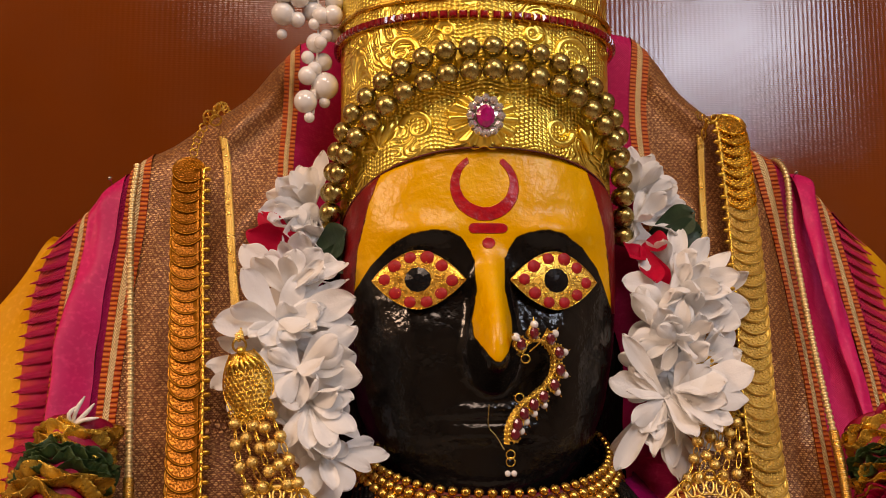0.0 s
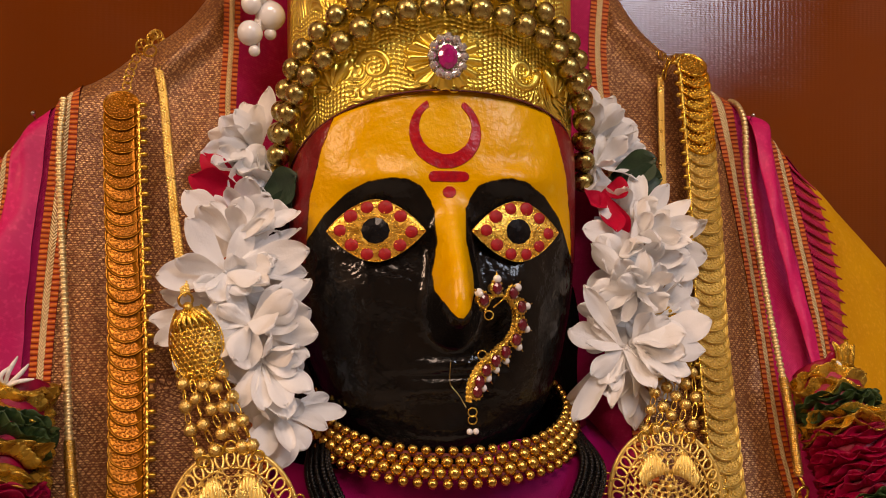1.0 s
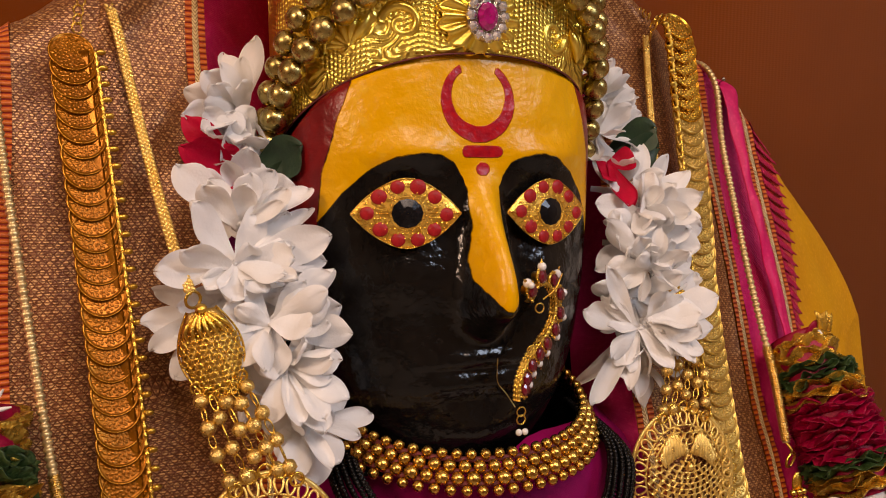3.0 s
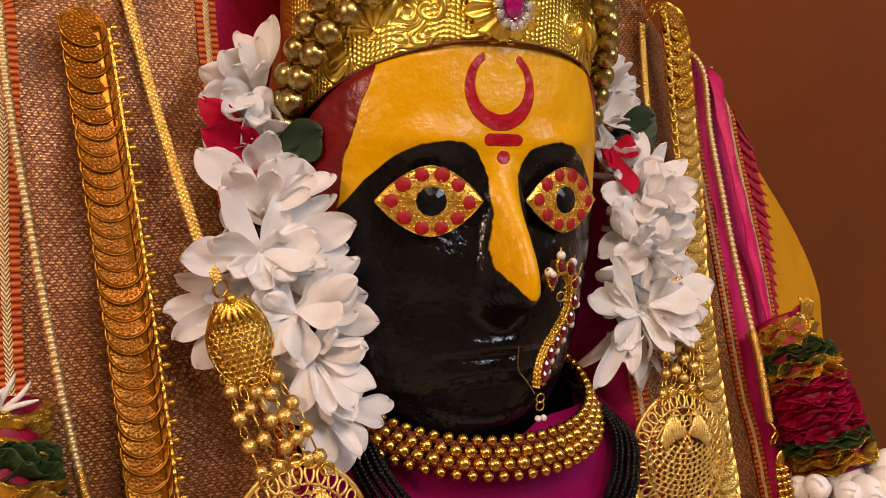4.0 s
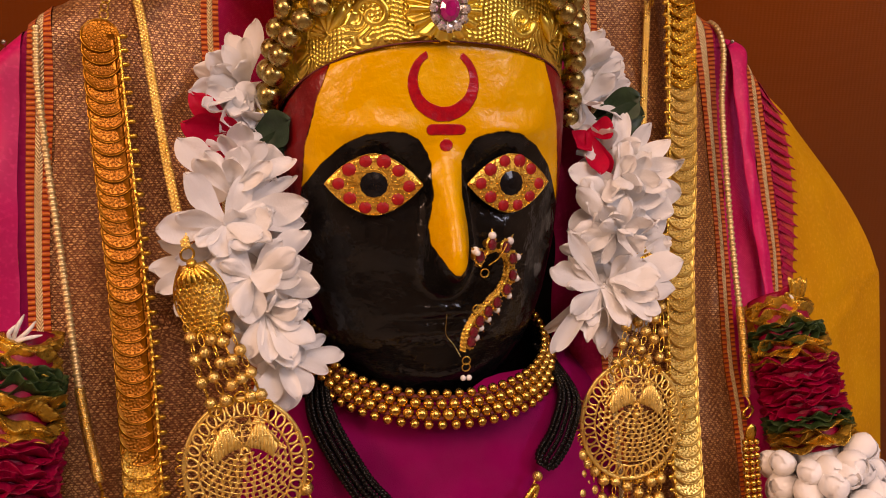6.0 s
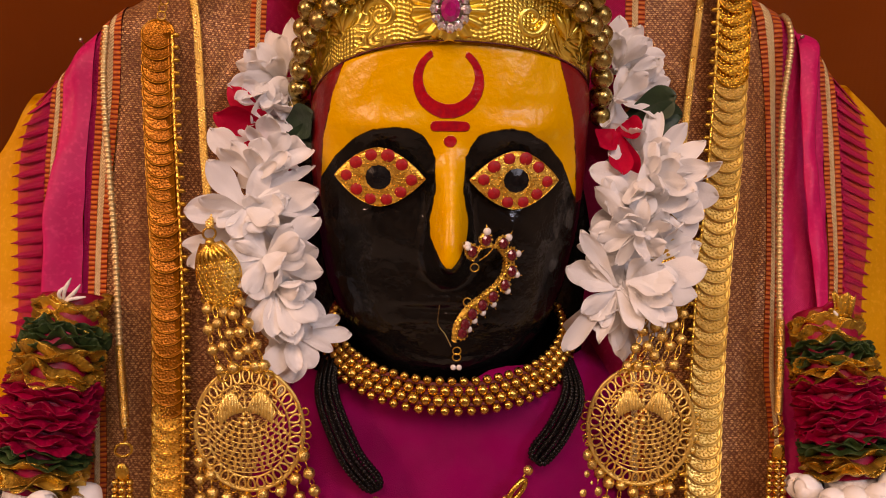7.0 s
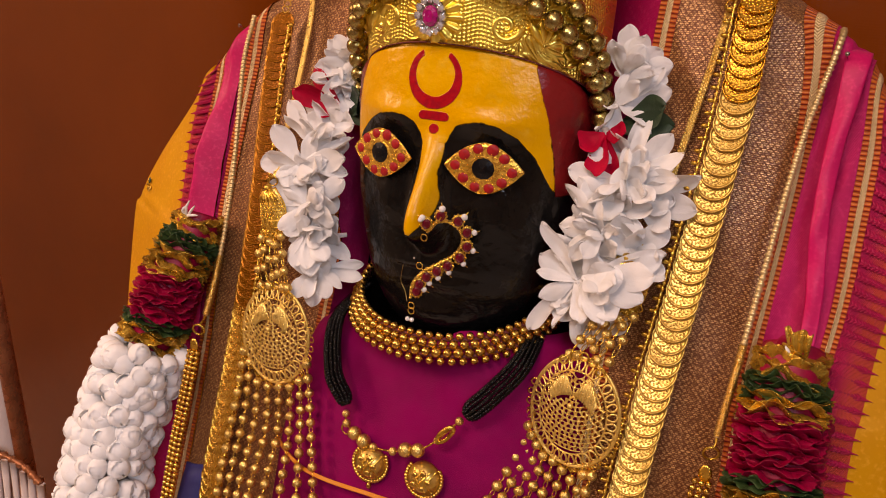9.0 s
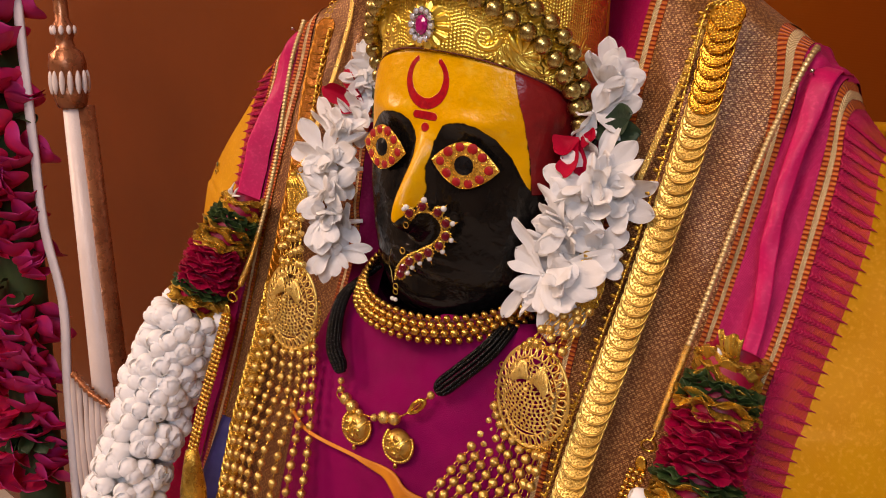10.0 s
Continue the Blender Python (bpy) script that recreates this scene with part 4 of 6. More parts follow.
def pearl_tassel():
    ob = thing("pearl_tassel", (-0.080, 0.045, 1.35), "tassel of white pearls hanging beside the crown", "pearl tassel")
    me = Geo().ball((0, 0, 0), 1.0, 18, 11).mesh("pearl", PEARL)
    strands = (((-0.095, 1.350, 7.0), (-0.0955, 1.338, 5.5), (-0.0965, 1.3285, 2.4)), ((-0.082, 1.352, 6.5), (-0.081, 1.341, 5.0), (-0.0800, 1.3315, 2.5)),
               ((-0.070, 1.346, 4.5), (-0.0705, 1.3365, 4.5), (-0.074, 1.327, 3.0)), ((-0.0765, 1.322, 3.0), (-0.083, 1.3155, 3.0), (-0.0755, 1.3145, 4.2)),
               ((-0.083, 1.306, 4.3), (-0.0745, 1.302, 6.3), (-0.0835, 1.2915, 5.2)), ((-0.0745, 1.2935, 2.6), (-0.0815, 1.2835, 2.4), (-0.079, 1.323, 4.5)),
               ((-0.0875, 1.345, 4.6), (-0.0885, 1.335, 3.6), (-0.0700, 1.3290, 3.4)), ((-0.0795, 1.3095, 3.4), (-0.0785, 1.2985, 3.2), (-0.0765, 1.336, 4.0)))
    for k, strand in enumerate(strands):
        for j, (x, z, r) in enumerate(strand):
            piece("pearl", me, ob, at((x, 0.046 + 0.004 * ((k + j) % 3 - 1), z), None, r * 0.00113))
    part("thread", Geo().tube(curve([(-0.079, 0.046, 1.36), (-0.078, 0.046, 1.33), (-0.079, 0.046, 1.30), (-0.080, 0.046, 1.283)], 30), 0.0006, 5), WHITE_THREAD, ob)


pearl_tassel()


# ---------------------------------------------------------------- eyes, nose ring
def eye_plate(side):
    """Almond of gold foil with red enamel dots and a black stone."""
    a, b = Vector((0.0093 * side + 0.001, -0.0008, 1.2005)), Vector((0.0525 * side + 0.001, 0.0085, 1.200))
    mid, x = (a + b) / 2 + Vector((0, -0.0035, 0)), (b - a).normalized() * side
    turn = Matrix((x, Vector((0, 0.06, 0.998)).normalized(), x.cross(Vector((0, 0.06, 0.998))))).transposed()
    half, tall = (b - a).length / 2 * 0.95, 0.0131
    ob = thing("eye_plate", tuple(mid), "gold almond eye plate with red dots and black stone", "eye ornament", "eyes of the idol")
    m = Matrix.Translation(mid) @ turn.to_4x4()
    rim = lambda u: tall * (1 - abs(u) ** 1.75) ** 0.92
    g = Geo()
    rows = []
    for u in np.linspace(-1, 1, 41):
        rows.append([m @ Vector((half * u, rim(u) * v, 0.0010 * (1 - 0.6 * v * v) - 0.0016 * u * u)) for v in np.linspace(-1, 1, 13)])
    g.grid(rows)
    part("plate", g, EYE_GOLD, ob, "gold foil almond", True, 0.0008)
    line = [m @ Vector((half * u, rim(u) * e, 0.0008 - 0.0016 * u * u)) for e, us in ((1, np.linspace(-1, 1, 40)), (-1, np.linspace(1, -1, 40)[1:-1])) for u in us]
    part("rim", Geo().tube(line, 0.00028, 6, True), GOLD, ob)
    dot = Geo().lathe([(0.0001, 0.0006), (0.0019, 0.00055), (0.0024, 0.0002), (0.0025, -0.0006)], 14).mesh("red_dot", RED_ENAMEL)
    for px, py, r in ((-0.0150, 0.0002, 1.0), (-0.0105, 0.0062, 1.1), (-0.0035, 0.0098, 1.0), (0.0042, 0.0098, 1.15), (0.0105, 0.0060, 1.0), (0.0150, -0.0006, 1.0),
                      (0.0102, -0.0062, 1.0), (0.0038, -0.0098, 1.0), (-0.0036, -0.0098, 1.0), (-0.0102, -0.0058, 1.05)):
        piece("red_dot", dot, ob, m @ Matrix.Translation((px, py, 0.0013 - 0.0016 * (px / half) ** 2 - 0.0006 * (py / 0.0131) ** 2)) @ Matrix.Diagonal((1.16 * r, 1.08 * r, 1, 1)))
    part("iris_rim", Geo().tube([m @ Vector((0.0068 * math.cos(t), 0.0064 * math.sin(t), 0.0012)) for t in np.linspace(0, 2 * math.pi, 40, endpoint=False)], 0.00025, 6, True), GOLD, ob)
    part("black_stone", Geo().lathe([(0.0001, 0.0024), (0.0026, 0.0022), (0.0060, 0.0012), (0.0063, 0.0)], 12, m @ Matrix.Diagonal((1.05, 0.98, 1, 1))), BLACK_GEM, ob, "faceted black stone", False)
    # rows of pressed grains on the foil, and the seam across it
    grain = Geo().ball((0, 0, 0), (0.00055, 0.00055, 0.0004), 6, 4).mesh("grain", GOLD)
    for i in range(-9, 10):
        for j in range(-5, 6):
            x, y = (i + 0.5 * (j % 2)) * 0.0019, j * 0.0019
            if 0.0074 < math.hypot(x, y * 1.06) and abs(x) < half * 0.95 and abs(y) < rim(x / half) - 0.0010 and (j < 0 or (i + j) % 3 == 0):
                piece("grain", grain, ob, m @ Matrix.Translation((x, y, 0.0014 - 0.0016 * (x / half) ** 2 - 0.0006 * (y / tall) ** 2)))
    for u in (-1, 1):
        part("seam", Geo().tube([m @ Vector((u * 0.0068, 0, 0.0014)), m @ Vector((u * half * 0.97, 0, 0.0001))], 0.00022, 5), GOLD, ob)
        for k in (-1, 1):
            part("seam", Geo().tube([m @ Vector((u * 0.0078, 0.0012 * k, 0.0012)), m @ Vector((u * 0.0125, 0.0020 * k, 0.0008))], 0.00025, 5), GOLD, ob)


EYE_GOLD = plain("dotted_gold_foil", (0.95, 0.60, 0.12), (0.86, 0.48, 0.07), 200, 0.26, 0.88, 0.0002, 1400)
eye_plate(-1)
eye_plate(1)


def nose_ring():
    """Curved nose ornament of rubies edged with pearls."""
    ob = thing("nose_ring", (0.010, -0.022, 1.174), "gold nose ring set with rubies and seed pearls", "nose ring")
    y = -0.0245
    spine = curve([(0.0115, y, 1.1675), (0.0145, y, 1.1725), (0.0195, y, 1.1735), (0.0245, y - 0.0005, 1.1690), (0.0255, y - 0.001, 1.1620), (0.0225, y - 0.001, 1.1555), (0.0165, y, 1.1505), (0.0105, y, 1.1455), (0.0065, y, 1.1385), (0.0058, y, 1.1310)], 120)
    spine[:, 0] = 0.0065 + (spine[:, 0] - 0.0065) * 1.14
    spine[:, 1] = -0.0272 + 0.53 * spine[:, 0]
    part("wire", Geo().tube(spine, [0.0007 * (1 + 0.35 * math.sin(i * 1.7)) for i in range(120)], 8), GOLD, ob, "beaded gold wire")
    back = np.array((-0.47, 0.88, 0.0))
    for k in range(1, 3):
        part("gallery_wire", Geo().tube(spine + back * 0.00105 * k, [0.00070 * (1 + 0.42 * math.sin(i * 1.9 + k)) for i in range(120)], 7), GOLD, ob, "twisted gold wire" if k == 1 else "")
    t = np.gradient(spine, axis=0)
    stone = Geo().lathe([(0.0001, 0.0013), (0.0010, 0.0012), (0.0017, 0.0006), (0.0018, -0.0006)], 9).mesh("ruby", RUBY, False)
    cup_geo = Geo().lathe([(0.0001, -0.0034), (0.0013, -0.0034), (0.0016, -0.0012), (0.0021, -0.0007), (0.0024, 0.0002), (0.0018, 0.0005)], 12)
    for k in range(11):
        a = 2 * math.pi * k / 11
        cup_geo.ball((0.0023 * math.cos(a), 0.0023 * math.sin(a), 0.0003), 0.00045, 6, 5)
    cup = cup_geo.mesh("stone_cup", GOLD)
    pearl = Geo().ball((0, 0, 0), 0.0013, 12, 8).mesh("seed_pearl", PEARL)
    pin = Geo().lathe([(0.0009, 0.0), (0.0004, 0.001), (0.0001, 0.0022)], 6).mesh("pearl_pin", GOLD)
    turn = aim((0.47, -0.88, 0.1))
    for k in range(11):
        i = int(6 + k * 112 / 10.6)
        i = min(i, 117)
        d = Vector(t[i]).normalized()
        out = d.cross(Vector((0.47, -0.88, 0))).normalized()
        out = out if out.dot(Vector((-d.z, 0, d.x))) > 0 else -out
        p = Vector(spine[i]) + out * 0.0030
        piece("ruby", stone, ob, at(p + Vector((0.0003, -0.0006, 0)), turn, (1.4, 1.55, 1.15)))
        piece("stone_cup", cup, ob, at(p, turn, (1.35, 1.48, 1.0)))
        if k != 10:
            q = p + out * 0.0036 + d * 0.0012
            piece("seed_pearl", pearl, ob, at(q, None, 1.25 + 0.15 * (k < 3)))
            piece("pearl_pin", pin, ob, at(q + out * 0.0012, aim(out, (0, 1, 0))))
    for p in ((0.0098, y, 1.1745), (0.0078, y - 0.001, 1.1195), (0.0052, y - 0.001, 1.1195)):
        piece("seed_pearl", pearl, ob, at(p, None, 1.0))
    ring = Geo().tube([(0.0018 * math.cos(a), 0, 0.0018 * math.sin(a)) for a in np.linspace(0, 2 * math.pi, 16, endpoint=False)], 0.0003, 6, True).mesh("jump_ring", GOLD)
    for p in ((0.0066, y, 1.1270), (0.0066, y, 1.1240), (0.0130, y - 0.001, 1.1660), (0.0105, y, 1.1500)):
        piece("jump_ring", ring, ob, at(p))
    part("hook_wire", Geo().tube(curve([(0.0040, y, 1.1290), (0.0012, y + 0.002, 1.1340), (-0.0020, y + 0.003, 1.1385), (-0.0016, y + 0.004, 1.1470)], 30), 0.00022, 5), OLD_GOLD, ob, "thin bent wire hook")
    part("hook_wire", Geo().tube(curve([(0.0150, y, 1.1690), (0.0190, y - 0.002, 1.1730), (0.0225, y - 0.001, 1.1785)], 16), 0.0003, 5), GOLD, ob)


nose_ring()


# ---------------------------------------------------------------- necklaces
def choker():
    ob = thing("choker", (0.004, -0.022, 1.10), "choker of many small gold balls round the neck", "choker")
    me = [Geo().ball((0, 0, 0), r, 12, 8).mesh("gold_ball", GOLD_BEAD) for r in (0.0022, 0.0026, 0.0029)]
    for row in range(4):
        n = 38
        for k in range(n):
            f = (k + 0.5 * (row % 2)) / n
            a = math.radians(-104 + 208 * f)
            rx, ry = 0.0577 + 0.0017 * row, 0.0552 + 0.0022 * row
            z = 1.1119 - 0.0039 * row + 0.0125 * (1 - math.cos(a)) ** 1.2 - 0.001 * math.cos(a)
            p = (0.005 + rx * math.sin(a), 0.034 - ry * math.cos(a), z)
            size = me[0] if row in (0, 3) else (me[1] if row != 2 or k % 2 else me[2])
            piece("gold_ball", size, ob, at(p))
    for row in range(3):
        pts = [(0.005 + (0.0575 + 0.0017 * row) * math.sin(a), 0.034 - (0.0550 + 0.0022 * row) * math.cos(a), 1.1099 - 0.0039 * row + 0.0125 * (1 - math.cos(a)) ** 1.2 - 0.001 * math.cos(a)) for a in np.radians(np.linspace(-104, 104, 60))]
        part("cord", Geo().tube(pts, 0.0012, 6), RED_THREAD, ob)


choker()


def beaded(pts, pitch, r, seg=6):
    """A string of tiny beads as one turned cord."""
    n = max(8, int(length(curve(pts, 60)) / pitch)) * 4
    line = curve(pts, n + 1)
    return Geo().tube(line, [r * (0.45 + 0.55 * abs(math.sin(math.pi * i / 4))) for i in range(n + 1)], seg)


def vati(parent, c):
    """A small domed gold pendant with a beaded rim."""
    m = Matrix.Translation(c) @ aim((0.1, -1, 0.25), (1, 0, 0)).to_4x4() @ Matrix.Diagonal((1.14, 1.14, 1.1, 1))
    dome = part("pendant", Geo().lathe([(0.0001, 0.0058), (0.0035, 0.0052), (0.0065, 0.0032), (0.0080, 0.0004), (0.0084, -0.0006), (0.0001, -0.0008)], 28, m), COIN_GOLD, parent, "domed gold pendant")
    rim = Geo().ball((0, 0, 0), 0.0011, 8, 6).mesh("rim_bead", GOLD_BEAD)
    for k in range(26):
        a = math.radians(-215 + 250 * k / 25)
        piece("rim_bead", rim, dome, m @ Matrix.Translation((0.0090 * math.cos(a), 0.0090 * math.sin(a), 0.0)))
    for k in range(5):
        a = 2 * math.pi * k / 5
        piece("rim_bead", rim, dome, m @ Matrix.Translation((0.0038 * math.cos(a), 0.0038 * math.sin(a), 0.0052)) @ Matrix.Diagonal((1.5, 1.5, 0.8, 1)))
    for x0, x1 in ((-0.0055, 0.0010), (-0.0025, 0.0040), (0.0010, 0.0060), (0.0055, -0.0010), (0.0025, -0.0045)):
        rise = lambda x, y: 0.0060 - 0.085 * 1000 * (x * x + y * y) * 0.95
        pts = [m @ Vector((x0 + (x1 - x0) * f, -0.0050 + 0.0100 * f, max(0.001, rise(x0 + (x1 - x0) * f, -0.0050 + 0.0100 * f)))) for f in np.linspace(0, 1, 9)]
        part("engraving", Geo().tube(pts, 0.00062, 6), GOLD, dome)
    piece("rim_bead", rim, dome, m @ Matrix.Translation((0.001, -0.0112, 0)) @ Matrix.Diagonal((1.2, 1.6, 1.2, 1)))


def mangalsutra():
    ob = thing("black_bead_necklace", (0.0, -0.035, 1.04), "necklace of black bead strands with two gold pendants", "necklace")
    ends = ((-1, Vector((-0.0280, -0.0325, 1.0620)), Vector((-0.0415, -0.0265, 1.0780)), Vector((-0.0535, -0.0060, 1.0990)), Vector((-0.0520, 0.022, 1.112))),
            (1, Vector((0.0440, -0.0275, 1.0745)), Vector((0.0555, -0.0205, 1.0880)), Vector((0.0640, -0.0060, 1.1010)), Vector((0.0620, 0.024, 1.112))))
    for side, low, mid, high, top in ends:
        across = Vector((0.82, -0.20, -0.52 * side)).normalized()
        out = Vector((0.15 * side, -1, 0.1)).normalized()
        for k in range(13):
            w = 2 * math.pi * k / 12
            e = (across * math.cos(w) * (0.0056 if side < 0 else 0.0052) + out * math.sin(w) * 0.0040) * (1.0 if k < 12 else 0.0)
            stations = [top + e * 0.9, high + e, mid + e, low.lerp(mid, 0.24) + e * 0.95, low + e * 0.40]
            part("bead_strand", beaded([tuple(p) for p in stations], 0.0018, 0.00120), BLACK_BEAD, ob, "strand of tiny black beads")
    bead = Geo().ball((0, 0, 0), 0.0034, 14, 9).mesh("gold_bead", MATT_GOLD)
    chain = [(-0.0285, -0.032, 1.056), (-0.0270, -0.0335, 1.051), (-0.0195, -0.0365, 1.0485), (-0.0125, -0.038, 1.0465), (-0.0055, -0.039, 1.0455), (0.0070, -0.039, 1.0470), (0.0145, -0.0385, 1.0500), (0.0215, -0.0375, 1.0515), (0.0310, -0.034, 1.0590), (0.0410, -0.029, 1.0710)]
    for p, r in zip(chain, (0.65, 0.7, 1.15, 1.2, 0.7, 0.7, 1.2, 1.15, 0.6, 0.7)):
        piece("gold_bead", bead, ob, at(p, None, r))
    part("link_wire", Geo().tube(curve(chain, 80), 0.0005, 6), GOLD, ob)
    clasp = Geo().tube(curve([(0.0310, -0.0355, 1.0585), (0.0335, -0.0355, 1.0645), (0.0380, -0.0335, 1.0685), (0.0395, -0.0325, 1.0665), (0.0360, -0.0345, 1.0610), (0.0315, -0.0355, 1.0585)], 40), 0.0013, 8)
    part("clasp", clasp, GOLD, ob, "gold lobster clasp")
    part("ring", Geo().tube([(-0.0268 + 0.003 * math.cos(a), -0.034, 1.0475 + 0.003 * math.sin(a)) for a in np.linspace(0, 2 * math.pi, 20, endpoint=False)], 0.0005, 6, True), GOLD, ob)
    vati(ob, (-0.0068, -0.0395, 1.0355))
    vati(ob, (0.0270, -0.0395, 1.0372))


mangalsutra()


def coin_mesh(material, tall=1.0, relief=0.00045):
    g = Geo().lathe([(0.0001, 0.0004), (0.0075, 0.0004), (0.0080, 0.0005), (0.0083, 0.0010), (0.0087, 0.0011), (0.0090, 0.0007), (0.0090, -0.0003), (0.0087, -0.0006), (0.0001, -0.0006)], 30, Matrix.Diagonal((1, 1, tall, 1)))
    for k in range(64):
        a, r = k * 2.4, 0.0074 * math.sqrt((k + 0.5) / 64)
        g.ball((r * math.cos(a), r * math.sin(a), 0.0004 * tall), (0.0008 + 0.0002 * (k % 3), 0.0007, relief), 6, 4, Matrix.Rotation(k * 1.7, 3, "Z"))
    return g.mesh("coin", material)


def coin_necklace(pts, material, n, lean, label, tilt=0.34, tinted=9.0, upper=None, size=1.0):
    ob = thing("coin_necklace", pts[0], label, "necklace", "coin necklaces")
    me, top = coin_mesh(material), coin_mesh(upper or TINTED_COIN, 0.6 if upper else 1.0, 0.00012 if upper else 0.0002)
    rim = Geo().tube([(0.0086 * math.cos(a), 0.0086 * math.sin(a), 0.0005) for a in np.linspace(0, 2 * math.pi, 30, endpoint=False)], 0.00022, 5, True).mesh("coin_rim", AMBER_RIM)
    line = curve(pts, n)
    t = np.gradient(line, axis=0)
    for k, p in enumerate(line):
        d = Vector(t[k]).normalized()
        n_ = (Vector((lean, -1, 0.0)) - d * Vector((lean, -1, 0)).dot(d)).normalized()
        n_ = (n_ - d * (tilt + 0.10 * (rng.random() - 0.5)) + Vector((0.12 * (rng.random() - 0.5), 0, 0))).normalized()
        m = at(p, aim(n_, (1, 0, 0.3 * (rng.random() - 0.5))), size)
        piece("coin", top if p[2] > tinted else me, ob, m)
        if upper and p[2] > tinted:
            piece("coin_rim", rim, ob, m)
    return ob, line


def bead_edge(parent, pts, n, side):
    """The fine chain with knobs on which the coins hang."""
    line = curve(pts, n)
    part("chain", Geo().tube(curve(pts, n * 6), [0.0008 * (1 + 0.4 * math.sin(i * 2.1)) for i in range(n * 6)], 6), GOLD, parent, "fine gold chain")
    knob = Geo().ball((0, 0, 0), (0.0019, 0.0012, 0.0012), 8, 6).mesh("knob", GOLD)
    for k, p in enumerate(line):
        piece("knob", knob, parent, at(p + np.array((-side * 0.0019, -0.0006, 0.0))))


CR = [(0.1444, 0.063, 1.2905), (0.1441, 0.059, 1.280), (0.1435, 0.051, 1.245), (0.1405, 0.038, 1.200), (0.1360, 0.024, 1.150), (0.1318, 0.005, 1.100), (0.1295, -0.008, 1.065), (0.1280, -0.021, 1.03), (0.121, -0.045, 0.97), (0.118, -0.06, 0.90)]
ob, _ = coin_necklace(CR, COIN_GOLD, 68, -0.02, "bright gold coin necklace with overlapping coins over the brocade", 0.24, 1.244)
bead_edge(ob, [(x - 0.0098, y - 0.005, z) for x, y, z in CR], 66, 1)
CL = [(-0.1422, 0.058, 1.259), (-0.1400, 0.047, 1.230), (-0.1370, 0.036, 1.195), (-0.1330, 0.021, 1.145), (-0.1300, 0.003, 1.090), (-0.1285, -0.014, 1.040), (-0.127, -0.036, 0.98), (-0.122, -0.06, 0.90)]
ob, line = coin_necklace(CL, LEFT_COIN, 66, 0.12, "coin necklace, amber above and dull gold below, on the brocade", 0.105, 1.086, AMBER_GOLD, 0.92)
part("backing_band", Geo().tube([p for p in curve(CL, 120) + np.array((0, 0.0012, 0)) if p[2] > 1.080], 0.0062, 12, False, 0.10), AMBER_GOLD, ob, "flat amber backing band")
bead_edge(ob, [(x + 0.0082, y - 0.004, z) for x, y, z in CL], 60, -1)


def flat_chain(name, pts, wide, label, turn=0):
    """A flat woven chain: three files of small links."""
    ob = thing(name, pts[0], label, "chain", "chains on the shawl")
    n = int(length(curve(pts, 80)) / 0.0018)
    line = curve(pts, n)
    t = np.gradient(line, axis=0)
    g = Geo()
    for k, p in enumerate(line):
        d = Vector(t[k]).normalized()
        x = d.cross(Vector((0.2 * turn, -1, 0.1))).normalized()
        m = Matrix((x, d, x.cross(d))).transposed()
        for j in (-1, 0, 1):
            q = Vector(p) + x * j * wide * 0.36 + d * (0.0009 if j == 0 else 0)
            g.ball(q, (wide * 0.27, 0.0015, 0.0010), 7, 5, m @ Matrix.Rotation(0.5 * (1 if j else -1), 3, "Z"))
    part("chain_band", g, FILIGREE, ob, "woven gold chain band")
    return ob


def ring_mesh(r, w):
    return Geo().tube([(r * math.cos(a), 0, r * math.sin(a)) for a in np.linspace(0, 2 * math.pi, 22, endpoint=False)], w, 7, True).mesh("ring", GOLD)


RING = ring_mesh(0.0032, 0.0006)
TINY = ring_mesh(0.0017, 0.00038)
chL = flat_chain("gold_chain", [(-0.1275, 0.070, 1.279), (-0.1247, 0.0650, 1.2664), (-0.1214, 0.0535, 1.2439), (-0.1180, 0.0410, 1.2227), (-0.1146, 0.0280, 1.2029), (-0.1109, 0.0165, 1.1844), (-0.1082, 0.0070, 1.1745)], 0.0032, "flat woven gold chain lying on the brocade")
chR = flat_chain("gold_chain", [(0.1300, 0.069, 1.285), (0.1277, 0.0632, 1.2648), (0.1238, 0.0533, 1.2369), (0.1192, 0.0406, 1.2045), (0.1156, 0.0296, 1.1821), (0.1138, 0.0235, 1.1680)], 0.0030, "narrow woven gold chain lying on the brocade")
for ob, p in ((chL, (-0.1300, 0.060, 1.2855)), (chL, (-0.1305, 0.064, 1.291)), (chL, (-0.1076, 0.0035, 1.1715)), (chL, (-0.1340, 0.062, 1.288)), (chR, (0.1308, 0.066, 1.286)), (chR, (0.1325, 0.066, 1.291)), (chR, (0.1365, 0.066, 1.294))):
    piece("ring", RING, ob, at(p, Euler((rng.random(), 0, rng.random() * 2)).to_matrix(), 0.9))
for pts in ([(-0.1300, 0.062, 1.292), (-0.1350, 0.064, 1.286), (-0.1390, 0.062, 1.276), (-0.1400, 0.058, 1.268)], [(-0.1300, 0.064, 1.293), (-0.1285, 0.075, 1.297), (-0.127, 0.09, 1.293)]):
    line = curve(pts, 8)
    for k, p in enumerate(line):
        piece("ring", RING, chL, at(p, Euler((0.3, 1.57 * (k % 2), 0.8)).to_matrix(), 0.62))
for pts in ([(0.1330, 0.066, 1.293), (0.1380, 0.066, 1.295), (0.1425, 0.066, 1.294)], [(0.1325, 0.070, 1.296), (0.1320, 0.080, 1.300), (0.131, 0.095, 1.298)]):
    line = curve(pts, 7)
    for k, p in enumerate(line):
        piece("ring", RING, chR, at(p, Euler((0.3, 1.57 * (k % 2), 0.8)).to_matrix(), 0.62))


